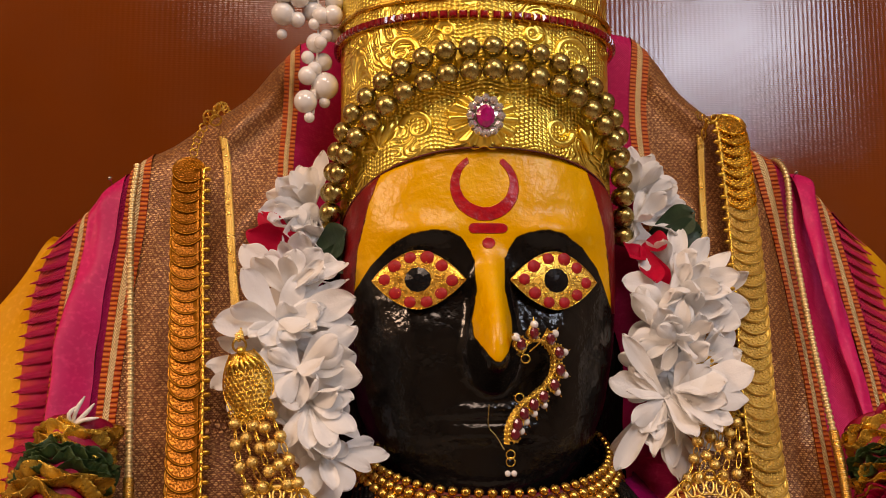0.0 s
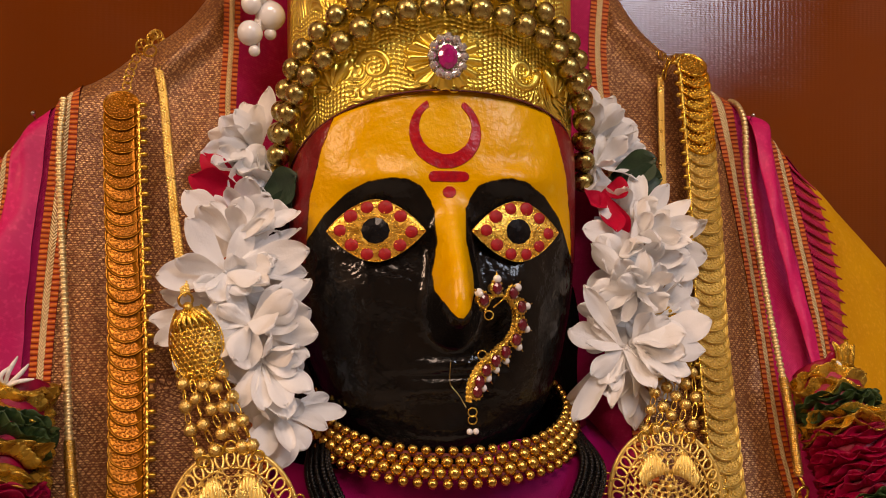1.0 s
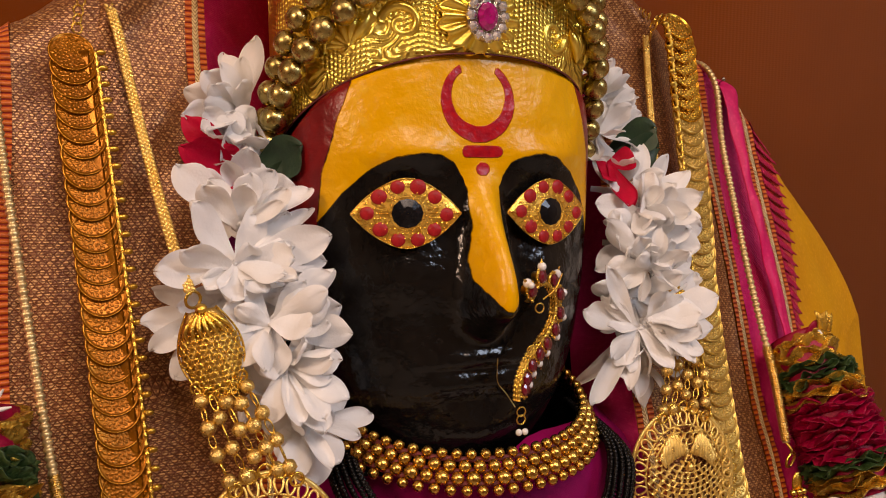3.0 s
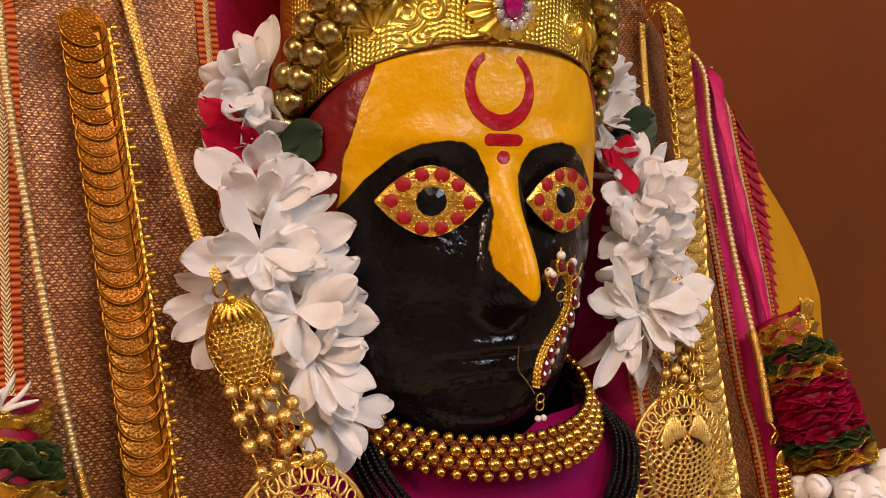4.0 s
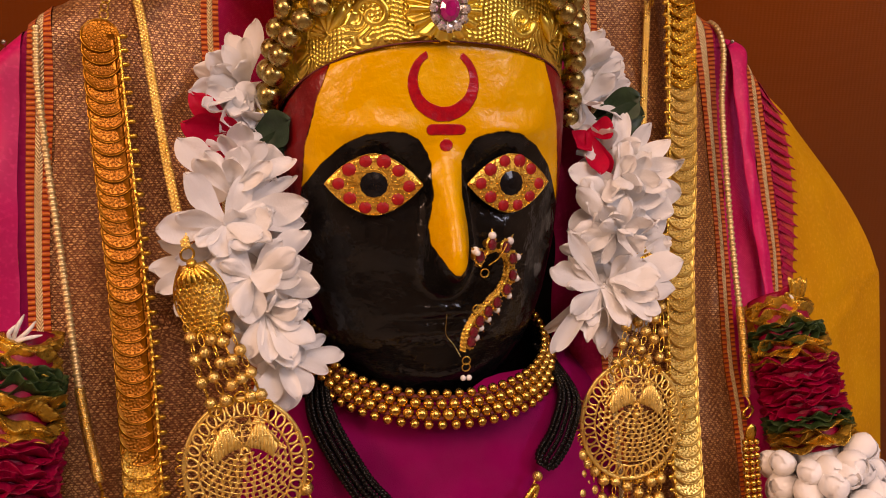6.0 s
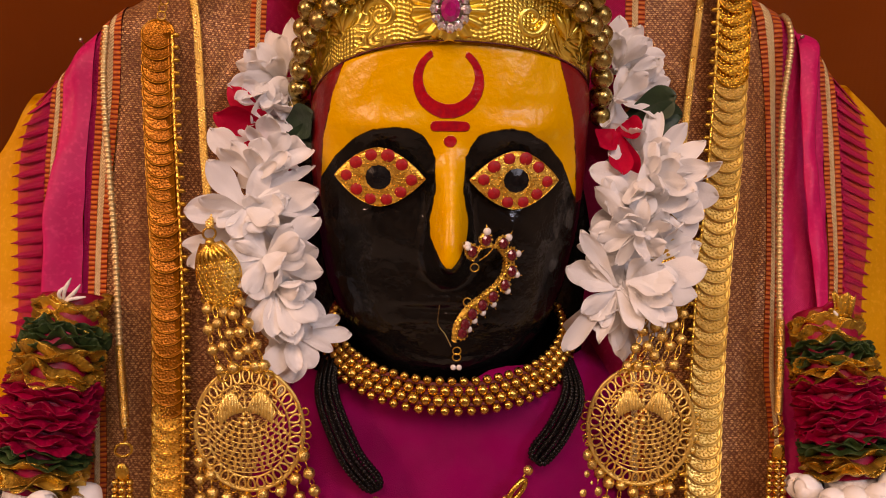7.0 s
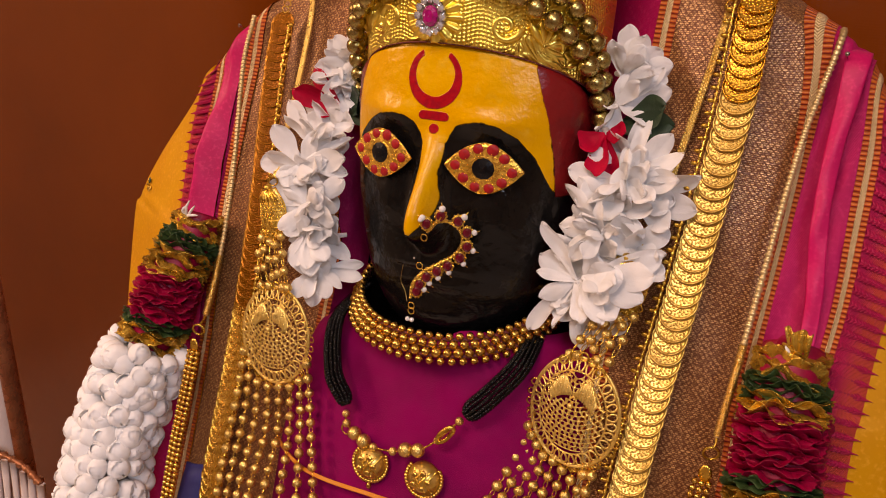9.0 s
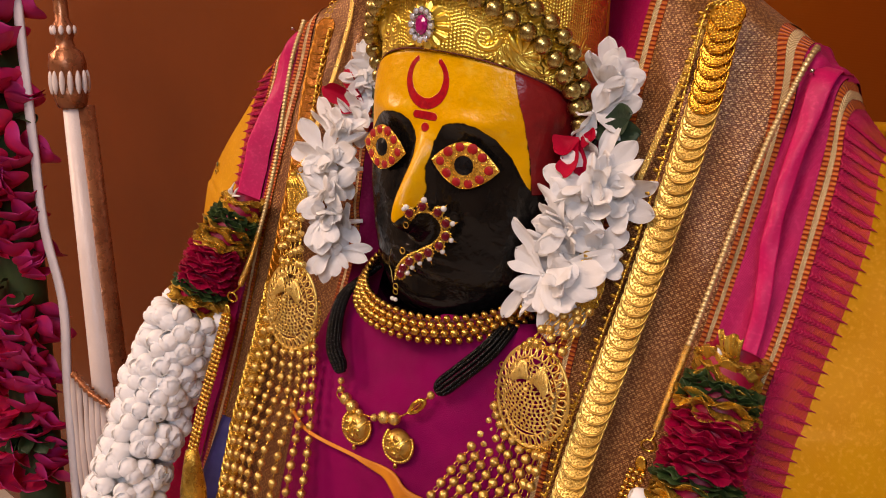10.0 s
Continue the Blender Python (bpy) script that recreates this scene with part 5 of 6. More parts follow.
# ---------------------------------------------------------------- ear ornaments
BALL = Geo().ball((0, 0, 0), 0.0030, 12, 9, None, 6, 0.04).mesh("ball", MATT_GOLD)


def filigree(ob, c, r, tall, turn):
    """A round of gold wire: two rims, loops between them, scales and two birds."""
    m = Matrix.Translation(c) @ turn.to_4x4() @ Matrix.Diagonal((1, tall, 1, 1))
    put = lambda x, y, z=0.0: m @ Vector((x * r, y * r, z + 0.0050 * (1 - x * x - y * y)))
    circle = lambda q, n=60: [put(q * math.cos(a), q * math.sin(a)) for a in np.linspace(0, 2 * math.pi, n, endpoint=False)]
    g = Geo()
    for q, w in ((1.0, 0.0009), (0.975, 0.0005), (0.76, 0.0005)):
        g.tube(circle(q), w, 6, True)
    n = 32
    for k in range(n):
        a = 2 * math.pi * k / n
        loop = []
        for b in np.linspace(0, 2 * math.pi, 14, endpoint=False):
            rr, aa = 0.865 + 0.098 * math.cos(b), a + (0.072 + 0.018 * math.cos(b)) * math.sin(b)
            loop.append(put(rr * math.cos(aa), rr * math.sin(aa), 0.0004))
        g.tube(loop, 0.00055, 5, True)
    part("looped_rim", g, FILIGREE, ob, "looped gold wire rim")
    g = Geo()
    wing = lambda x, y: ((abs(x) - 0.30) / 0.22) ** 2 + ((y - 0.36) / 0.14) ** 2 < 1
    free = lambda x, y: x * x + y * y < 0.56 and not wing(x, y)
    for j in range(21):
        q0, q1 = 0.136 + 0.082 * j, 0.136 + 0.082 * (j + 1)
        spot = lambda q, w: (q * math.sin(w), 0.78 - q * math.cos(w))
        run = []
        for w in np.linspace(-1.35, 1.35, 70):
            x, y = spot(q0, w)
            if free(x, y):
                run.append(put(x, y, 0.0004))
            if (not free(x, y) or w > 1.34) and run:
                if len(run) > 2:
                    g.tube(run, 0.00032, 5)
                run = []
        step = 0.060 / q0
        for k in range(-32, 33):
            w = (k + 0.5 * (j % 2)) * step
            lean = (0.45 + 0.35 * math.sin(2.3 * k + 1.9 * j)) * step * (1 if k % 2 else -1)
            if abs(w) < 1.4 and free(*spot(q0, w)) and free(*spot(q1, w + lean)):
                g.tube([put(*spot(q0, w), 0.0004), put(*spot((q0 + q1) / 2, w + lean), 0.0008), put(*spot(q1, w + lean), 0.0004)], 0.00050, 5)
    part("scale_net", g, FILIGREE, ob, "gold wire scales")
    for s in (-1, 1):
        g = Geo()
        rows = []
        for i, u in enumerate(np.linspace(0, 1, 64)):
            cx, cy = s * (0.06 + 0.44 * u), 0.44 - 0.22 * u + 0.14 * math.sin(math.pi * u)
            h = 0.03 + 0.145 * math.sin(math.pi * (0.08 + 0.84 * u ** 0.85))
            rows.append([put(cx + 0.05 * s * v, cy + h * v, 0.0012 + 0.0010 * abs(math.sin(u * 26 + 2.2 * v)) - 0.0003 * v * v) for v in np.linspace(-1, 1, 7)])
        g.grid(rows)
        part("bird", g, FILIGREE, ob, "pressed gold bird", True, 0.0006)
    g = Geo()
    g.ball(put(0.0, 0.16, 0.0016), 0.0017, 8, 6)
    for s in (-1, 1):
        g.tube(curve([put(s * 0.05, 0.62, 0.001), put(s * 0.13, 0.52, 0.001), put(s * 0.08, 0.40, 0.001), put(s * 0.04, 0.28, 0.001)], 12), 0.0005, 5)
        g.tube(curve([put(s * 0.12, 0.66, 0.001), put(s * 0.30, 0.62, 0.001), put(s * 0.46, 0.48, 0.001), put(s * 0.60, 0.30, 0.001)], 12), 0.0005, 5)
    part("crest", g, FILIGREE, ob)
    return m, put


def bead_drop(parent, pts, pitch, scale=1.0, phase=0.0):
    """A strand of frosted gold balls joined by long links."""
    fine = curve(pts, 200)
    run = length(fine)
    n = max(2, int(round(run / pitch)))
    where = lambda f: Vector([np.interp(min(max(f, 0.0), 1.0) * 199, range(200), fine[:, c]) for c in range(3)])
    for k in range(n):
        f = (k + 0.5 + phase) / n
        if f < 0.98:
            piece("ball", BALL, parent, at(where(f), Euler((rng.random() * 3, rng.random() * 3, 0)).to_matrix(), scale * (1 + 0.1 * (rng.random() - 0.5))))
        a, b = where((k - 0.5 + phase) / n + 0.0026 * scale / run), where(f - 0.0026 * scale / run)
        d = b - a
        if d.length > 0.0008 and f > 0.0:
            turn = aim(d, (math.cos(1.4 * k + rng.random()), math.sin(1.4 * k), 0.1))
            piece("link", TINY, parent, at((a + b) / 2, turn, (0.62, 0.9, d.length / 0.0036)))


def ear_ornament(side):
    if side < 0:
        c, turn = Vector((-0.0869, -0.0212, 1.0858)), aim((-0.04, -1, 0.14), (1, 0, 0.05))
        top = Vector((-0.1022, -0.0010, 1.1530))
        label = "round filigree gold ear ornament with hanging bead strands"
    else:
        c, turn = Vector((0.0965, -0.0100, 1.0848)), aim((-0.15, -1, 0.14), (1, 0, -0.05))
        top = Vector((0.1100, 0.0150, 1.1480))
        label = "round filigree gold ear ornament half under white flowers"
    ob = thing("ear_ornament", tuple(c), label, "ear ornament", "ear ornaments")
    m, put = filigree(ob, c, 0.0248, 1.17, turn)
    # upper filigree cap
    g = Geo()
    cap = Matrix.Translation(top) @ aim((-0.15, -1, 0.15), (1, 0, 0.2 if side < 0 else 0.1)).to_4x4()
    place = lambda x, y, up=0.0: cap @ Vector((x, y, up + 0.0065 * (1 - (x / 0.0125) ** 2) - 0.0015 * (y / 0.015) ** 2))
    shape = lambda v: 0.0022 + 0.0086 * math.sin(math.pi * (0.10 + 0.80 * v))
    for e in (-1, 1):
        g.tube(curve([place(e * shape(v), 0.016 - 0.030 * v) for v in np.linspace(0, 1, 8)], 24), 0.0004, 6)
    for row in range(11):
        v = 0.30 + row * 0.066
        for k in range(-6, 7):
            x = (k + 0.5 * (row % 2)) * 0.0019
            if abs(x) < shape(v) - 0.0006:
                tilt = 0.5 * math.sin(3.1 * k + 1.7 * row)
                g.tube([place(x + 0.0010 * math.cos(b) + 0.0004 * tilt * math.sin(b), 0.016 - 0.030 * v + 0.0011 * math.sin(b), 0.0002 * (k % 2)) for b in np.linspace(0, 2 * math.pi, 8, endpoint=False)], 0.00034, 5, True)
    for k in range(-3, 4):
        g.tube(curve([place(0.0004 * k, 0.0155), place(0.0022 * k, 0.0100, 0.0010), place(0.0026 * k + 0.0010, 0.0058, 0.0004)], 9), [0.0004, 0.0006, 0.0008, 0.0010, 0.0010, 0.0010, 0.0008, 0.0006, 0.0003], 6)
    g.ball(place(0, 0.0160), (0.0022, 0.003, 0.002), 8, 6)
    tagged(part("cap", g, GOLD, ob, "small filigree cap"), kind="stuff")
    rows = [[place(shape(v) * u * 0.92, 0.016 - 0.030 * v) + Vector((0, 0.0012, 0)) for u in np.linspace(-1, 1, 7)] for v in np.linspace(0.02, 0.98, 12)]
    part("cap_back", Geo().grid(rows), MATT_GOLD, ob, "", True, 0.0006)
    for k in range(5):
        u = -1 + 0.5 * k
        p = place(u * 0.0075, -0.0135 + 0.004 * abs(u) ** 2)
        q = put(u * 0.42, 0.985 - 0.16 * abs(u) ** 2, 0.0)
        mid = (p + q) / 2 + Vector((0.001 * u, -0.003, -0.001))
        piece("ring", TINY, ob, at(p, None, 1.2))
        piece("ring", TINY, ob, at(q + Vector((0, -0.001, 0.0015)), None, 1.35))
        bead_drop(ob, [tuple(p), tuple(mid), tuple(q)], (0.0096, 0.0110, 0.0102)[k % 3], 0.89, (0.0, 0.32, -0.2, 0.22, -0.1)[k])
    for k in range(21):
        a = math.radians(-90 + 104 * (k / 10 - 1))
        piece("rim_ring", TINY, ob, at(put(math.cos(a) * 1.06, math.sin(a) * 1.06, 0.0), None, 1.05))
    # strands below the disc
    n = 8 if side < 0 else 9
    for k in range(n):
        u = -1 + 2 * k / (n - 1)
        a = math.radians(-90 + 68 * u if side < 0 else -104 + 56 * u)
        p = put(math.cos(a) * 1.03, math.sin(a) * 1.03, 0.0)
        piece("ring", TINY, ob, at(p, None, 1.3))
        if side < 0:
            x1 = c.x + 0.034 * u + 0.016
            pts = [tuple(p), (p.x * 0.6 + x1 * 0.4, p.y - 0.010, p.z - 0.028), (x1 + 0.004, -0.058 - 0.012 * (1 - abs(u)), 0.998), (x1 + 0.010, -0.082, 0.935)]
        else:
            x1 = c.x - 0.006 + 0.030 * u
            pts = [tuple(p), (p.x - 0.003, p.y - 0.008, p.z - 0.022), (x1 - 0.007, -0.050 - 0.010 * (1 - abs(u)), 1.008), (x1 - 0.018, -0.078, 0.945)]
        bead_drop(ob, pts, 0.0084 if side < 0 else 0.0090, 0.95, 0.7 * rng.random() - 0.35)


ear_ornament(-1)
ear_ornament(1)


# ---------------------------------------------------------------- flowers
def petal_mesh(name, long, wide, curl, cup, twist, material, seed=0):
    top, low = [], []
    for q in np.linspace(0, 1, 14):
        s = 1 - (1 - q) ** 1.9
        round_ = max(0.0, 1 - ((s - 0.70) / 0.30) ** 2) ** 0.52 if s > 0.70 else 0.22 + 0.78 * float(blend(-0.05, 0.70, s))
        w = max(wide * round_ * (1 + 0.05 * math.sin(9 * s + seed)), 0.0003)
        a, b = [], []
        for u in np.linspace(-1, 1, 7):
            x, y = w * u, long * s
            z = curl * long * s ** 2.2 + cup * w * u * u + 0.0005 * math.sin(6 * u + 5 * s + seed) * s + 0.0006 * math.sin(9 * s + 2 * seed)
            y += 0.0011 * s ** 6 * math.sin(5 * u + 1.7 * seed)
            c, t = math.cos(twist * s), math.sin(twist * s)
            a.append((x * c - z * t * 0.3, y, z + x * t))
            b.append((x * c - z * t * 0.3, y, z + x * t - 0.00022))
        top.append(a)
        low.append(b[::-1])
    return Geo().grid(top).grid(low).mesh(name, material)


PETALS = [petal_mesh("petal", 0.0300, 1.03 * w, c, p, t, WHITE_PETAL, k) for k, (w, c, p, t) in enumerate((
    (0.0070, 0.08, 0.12, 0.20), (0.0076, -0.08, 0.08, -0.25), (0.0064, 0.03, -0.2, 0.4), (0.0072, 0.15, 0.18, -0.2), (0.0070, -0.16, 0.10, 0.3), (0.0056, 0.06, 0.5, 0.5), (0.0078, 0.0, 0.05, -0.3), (0.0070, -0.06, -0.15, 0.25)))]
RED_PETALS = [petal_mesh("petal", 0.026, w, c, p, t, RED_PETAL) for w, c, p, t in ((0.0080, 0.15, 0.4, 0.2), (0.0072, -0.2, 0.3, -0.3))]
CENTRE = Geo().ball((0, 0, 0.004), (0.0032, 0.0032, 0.006), 10, 8, None, 3, 0.2).mesh("centre", WHITE_PETAL)
LEAVES = [petal_mesh("leaf", 0.027, 0.0085, c, 0.35, t, LEAF) for c, t in ((0.2, 0.2), (-0.25, -0.3))]


def flower(c, tips, red=False):
    """A cloth flower: each petal runs from the heart c to its tip (x, y, z, width)."""
    r = random.Random(int(abs(c[0]) * 9000 + c[2] * 7000))
    label = "red cloth flower between white ones beside the face" if red else "white cloth flower with long rounded petals beside the face"
    ob = thing("flower", c, label, "flower", "flowers beside the face")
    heart = Vector(c)
    rows = [(Vector(t[:3]), t[3] * 0.86) for t in tips]
    if not red:
        # inner petals, shorter and raised, between the outer ones
        for (p, w), (q, _) in zip(rows[:], rows[1:] + rows[:1]):
            mid = (p + q) / 2 - heart
            rows.append((heart + mid.normalized() * min(0.021, 0.80 * (p - heart).length) + Vector((0, -0.004 + 0.009 * r.random() - 0.006, 0.003 * (r.random() - 0.5))), w * 0.84))
    for k, (tip, wide) in enumerate(rows):
        d = tip - heart
        long = d.length
        d.normalize()
        face = Vector((0.7 * d.x + 1.1 * (r.random() - 0.5), -1.0, 0.35 + 0.9 * (r.random() - 0.5)))
        side = d.cross(face).normalized()
        turn = Matrix((side, d, side.cross(d))).transposed().to_4x4()
        start = heart + 0.0010 * (k % 3) * side.cross(d)
        piece("petal", r.choice(RED_PETALS if red else PETALS), ob, Matrix.Translation(start) @ turn @ Matrix.Diagonal((wide / 7.0, long / (0.026 if red else 0.030), 1.0, 1)))
    if not red:
        out = Vector((0.2 * (c[0] > 0) - 0.1, -1, 0.2))
        piece("centre", CENTRE, ob, Matrix.Translation(heart) @ aim(out, (0, 0, 1)).to_4x4() @ Matrix.Diagonal((0.35, 0.35, 0.4, 1)))
        tube = [heart, heart + Vector((0, 0.006, -0.001)), heart + Vector((-0.1 * c[0], 0.013, 0.0))]
        part("tube", Geo().tube(tube, [0.0024, 0.0018, 0.0014], 8), WHITE_PETAL, ob)
    return ob


def star(c, n, long, spin, wide=6.4):
    """Tips of an evenly open flower that faces the front."""
    return [(c[0] + long * math.sin(spin + 2 * math.pi * k / n), c[1] - 0.004 - 0.003 * (k % 2), c[2] + long * math.cos(spin + 2 * math.pi * k / n), wide) for k in range(n)]


# small blooms tucked between the large ones
for c, n, long, spin in (((-0.0860, 0.020, 1.1730), 6, 0.024, 0.3), ((-0.0760, 0.012, 1.1400), 6, 0.021, 0.8), ((-0.0850, 0.034, 1.2050), 5, 0.020, 0.1), ((-0.0870, 0.046, 1.2240), 5, 0.018, 0.6),
                         ((0.0950, 0.026, 1.1830), 6, 0.024, 0.2), ((0.0900, 0.022, 1.1600), 7, 0.025, 0.5), ((0.1050, 0.024, 1.1640), 6, 0.024, 0.9), ((0.0960, 0.038, 1.2080), 5, 0.021, 0.4), ((0.0930, 0.016, 1.1330), 5, 0.020, 0.6)):
    flower(c, star(c, n, long, spin))
# beside the idol's right cheek, from the crown down
flower((-0.0800, 0.052, 1.2390), ((-0.0750, 0.050, 1.268, 6.0), (-0.0850, 0.052, 1.262, 6.0), (-0.0970, 0.048, 1.253, 6.5), (-0.1020, 0.048, 1.2460, 6.0), (-0.1054, 0.045, 1.2364, 6.0), (-0.0935, 0.036, 1.2180, 6.5), (-0.0840, 0.040, 1.2153, 5.5), (-0.0765, 0.043, 1.2160, 5.0), (-0.0700, 0.050, 1.226, 5.0), (-0.0900, 0.042, 1.228, 6.0)))
flower((-0.0890, 0.018, 1.1960), ((-0.1093, 0.0250, 1.2164, 7.6), (-0.0990, 0.0200, 1.2120, 6.0), (-0.0725, 0.0128, 1.2105, 4.6), (-0.0717, 0.0180, 1.2061, 6.0), (-0.0614, 0.0211, 1.2079, 6.4)))
flower((-0.0921, 0.0110, 1.1825), ((-0.1190, 0.012, 1.1810, 7.4), (-0.1090, 0.010, 1.2035, 7.0), (-0.0583, 0.0123, 1.1911, 7.8), (-0.0611, 0.0201, 1.2002, 6.6), (-0.0588, 0.0081, 1.1836, 4.6), (-0.0980, 0.004, 1.1690, 6.0), (-0.0720, 0.0050, 1.1830, 7.0), (-0.0760, 0.004, 1.1740, 6.0)))
flower((-0.0930, 0.0200, 1.1640), ((-0.1230, 0.017, 1.1620, 6.6), (-0.1200, 0.017, 1.1510, 6.4), (-0.1130, 0.014, 1.1420, 6.0), (-0.1190, 0.020, 1.1740, 6.0)))
flower((-0.0815, 0.0030, 1.1610), ((-0.0576, 0.0054, 1.1795, 6.8), (-0.0574, -0.0030, 1.1680, 7.4), (-0.0541, -0.0062, 1.1579, 6.4), (-0.0915, 0.0050, 1.1765, 4.8), (-0.1000, 0.002, 1.1655, 7.0), (-0.0960, -0.004, 1.1500, 7.4), (-0.0828, -0.0084, 1.1460, 7.4), (-0.0700, 0.004, 1.1770, 5.0)))
flower((-0.0770, -0.0010, 1.1470), ((-0.0647, -0.0122, 1.1581, 6.6), (-0.0578, -0.0052, 1.1464, 7.0), (-0.0575, -0.0130, 1.1361, 6.4), (-0.0690, -0.0110, 1.1230, 7.4), (-0.0800, -0.0060, 1.1230, 6.0), (-0.0890, 0.000, 1.1380, 6.4), (-0.0660, -0.0020, 1.1560, 6.0)))
flower((-0.0706, 0.0000, 1.1245), ((-0.0431, 0.0050, 1.1241, 5.6), (-0.0480, 0.0120, 1.1290, 3.6), (-0.0593, -0.0089, 1.1115, 6.8), (-0.0683, -0.0126, 1.1061, 7.2), (-0.0840, 0.001, 1.1255, 5.6), (-0.0790, -0.006, 1.1130, 6.0), (-0.0740, 0.000, 1.1390, 6.0)))
flower((-0.0807, 0.0400, 1.2125), ((-0.1042, 0.0370, 1.2343, 6.4), (-0.1092, 0.0290, 1.2240, 7.2), (-0.0960, 0.0290, 1.2120, 7.4), (-0.0930, 0.0340, 1.2220, 7.0)), True)
# beside the other cheek
flower((0.0845, 0.047, 1.2340), ((0.1060, 0.050, 1.2545, 7.0), (0.1110, 0.048, 1.2440, 6.4), (0.0865, 0.037, 1.2180, 5.2), (0.0810, 0.038, 1.2185, 4.6), (0.0900, 0.042, 1.2480, 6.0), (0.1000, 0.044, 1.2560, 6.0)))
flower((0.0850, 0.052, 1.2480), ((0.0850, 0.052, 1.2740, 5.6), (0.0945, 0.050, 1.2700, 6.6), (0.1025, 0.052, 1.2629, 6.6), (0.1090, 0.050, 1.2550, 6.6), (0.1080, 0.046, 1.2480, 6.2), (0.0800, 0.044, 1.2680, 5.4)))
flower((0.0975, 0.0290, 1.1980), ((0.1048, 0.0340, 1.2323, 4.8), (0.1172, 0.0346, 1.2241, 6.0), (0.1260, 0.0300, 1.2155, 7.0), (0.1275, 0.0240, 1.2035, 6.8), (0.1190, 0.0120, 1.1935, 6.4), (0.0703, 0.0210, 1.2019, 6.0), (0.0780, 0.0180, 1.1900, 6.8), (0.0950, 0.0130, 1.1820, 6.6), (0.1080, 0.0200, 1.2120, 7.0), (0.0990, 0.0200, 1.2150, 5.0)))
flower((0.1040, 0.0330, 1.1900), ((0.1340, 0.0320, 1.2080, 6.6), (0.1350, 0.0260, 1.1900, 7.0), (0.1260, 0.0200, 1.1800, 6.8), (0.1230, 0.0340, 1.2130, 6.2)))
flower((0.0935, 0.0150, 1.1740), ((0.0720, 0.0160, 1.1950, 6.2), (0.0870, 0.0080, 1.1880, 5.4), (0.0710, 0.0140, 1.1740, 6.0), (0.0810, 0.0060, 1.1600, 6.0), (0.1030, 0.0090, 1.1770, 5.6), (0.0930, 0.0040, 1.1900, 4.4), (0.1080, 0.0150, 1.1660, 6.0)))
flower((0.0850, 0.0100, 1.1470), ((0.0660, 0.0100, 1.1766, 4.6), (0.0620, 0.0190, 1.1540, 7.0), (0.0634, 0.0112, 1.1143, 6.8), (0.0616, 0.0200, 1.1194, 5.2), (0.0900, 0.0140, 1.1106, 6.6), (0.1040, 0.0020, 1.1320, 7.0), (0.0790, 0.0060, 1.1210, 4.0)))
flower((0.0890, 0.0080, 1.1500), ((0.1260, 0.0120, 1.1667, 7.8), (0.1245, 0.0050, 1.1594, 7.6), (0.1205, 0.0020, 1.1467, 7.4), (0.1100, -0.0040, 1.1370, 6.8), (0.0980, -0.0020, 1.1370, 7.0), (0.1100, 0.0000, 1.1560, 7.6), (0.0960, 0.0040, 1.1640, 6.0)))
flower((0.0840, 0.0350, 1.2190), ((0.0917, 0.0245, 1.2010, 6.4), (0.0740, 0.0280, 1.2110, 7.0), (0.0860, 0.0250, 1.1990, 6.0), (0.0960, 0.0330, 1.2210, 6.4)), True)
for c, d, k in (((-0.0800, 0.044, 1.2110), (0.75, -0.45, 0.55), 0), ((-0.0790, 0.042, 1.2100), (0.85, -0.5, 0.18), 1), ((0.0890, 0.044, 1.2240), (0.85, -0.1, 0.45), 0), ((0.0890, 0.040, 1.2230), (0.9, -0.25, 0.18), 1)):
    d = Vector(d).normalized()
    x = d.cross(Vector((0, -1, 0.2))).normalized()
    ob = new("leaf", LEAVES[k])
    ob.matrix_basis = Matrix.Translation(c) @ Matrix((x, d, x.cross(d))).transposed().to_4x4() @ Matrix.Diagonal((1.0, 1.0, 1.0, 1))
    tagged(ob, "dark green cloth leaf tucked among white flowers", "leaf", "leaves beside the face")


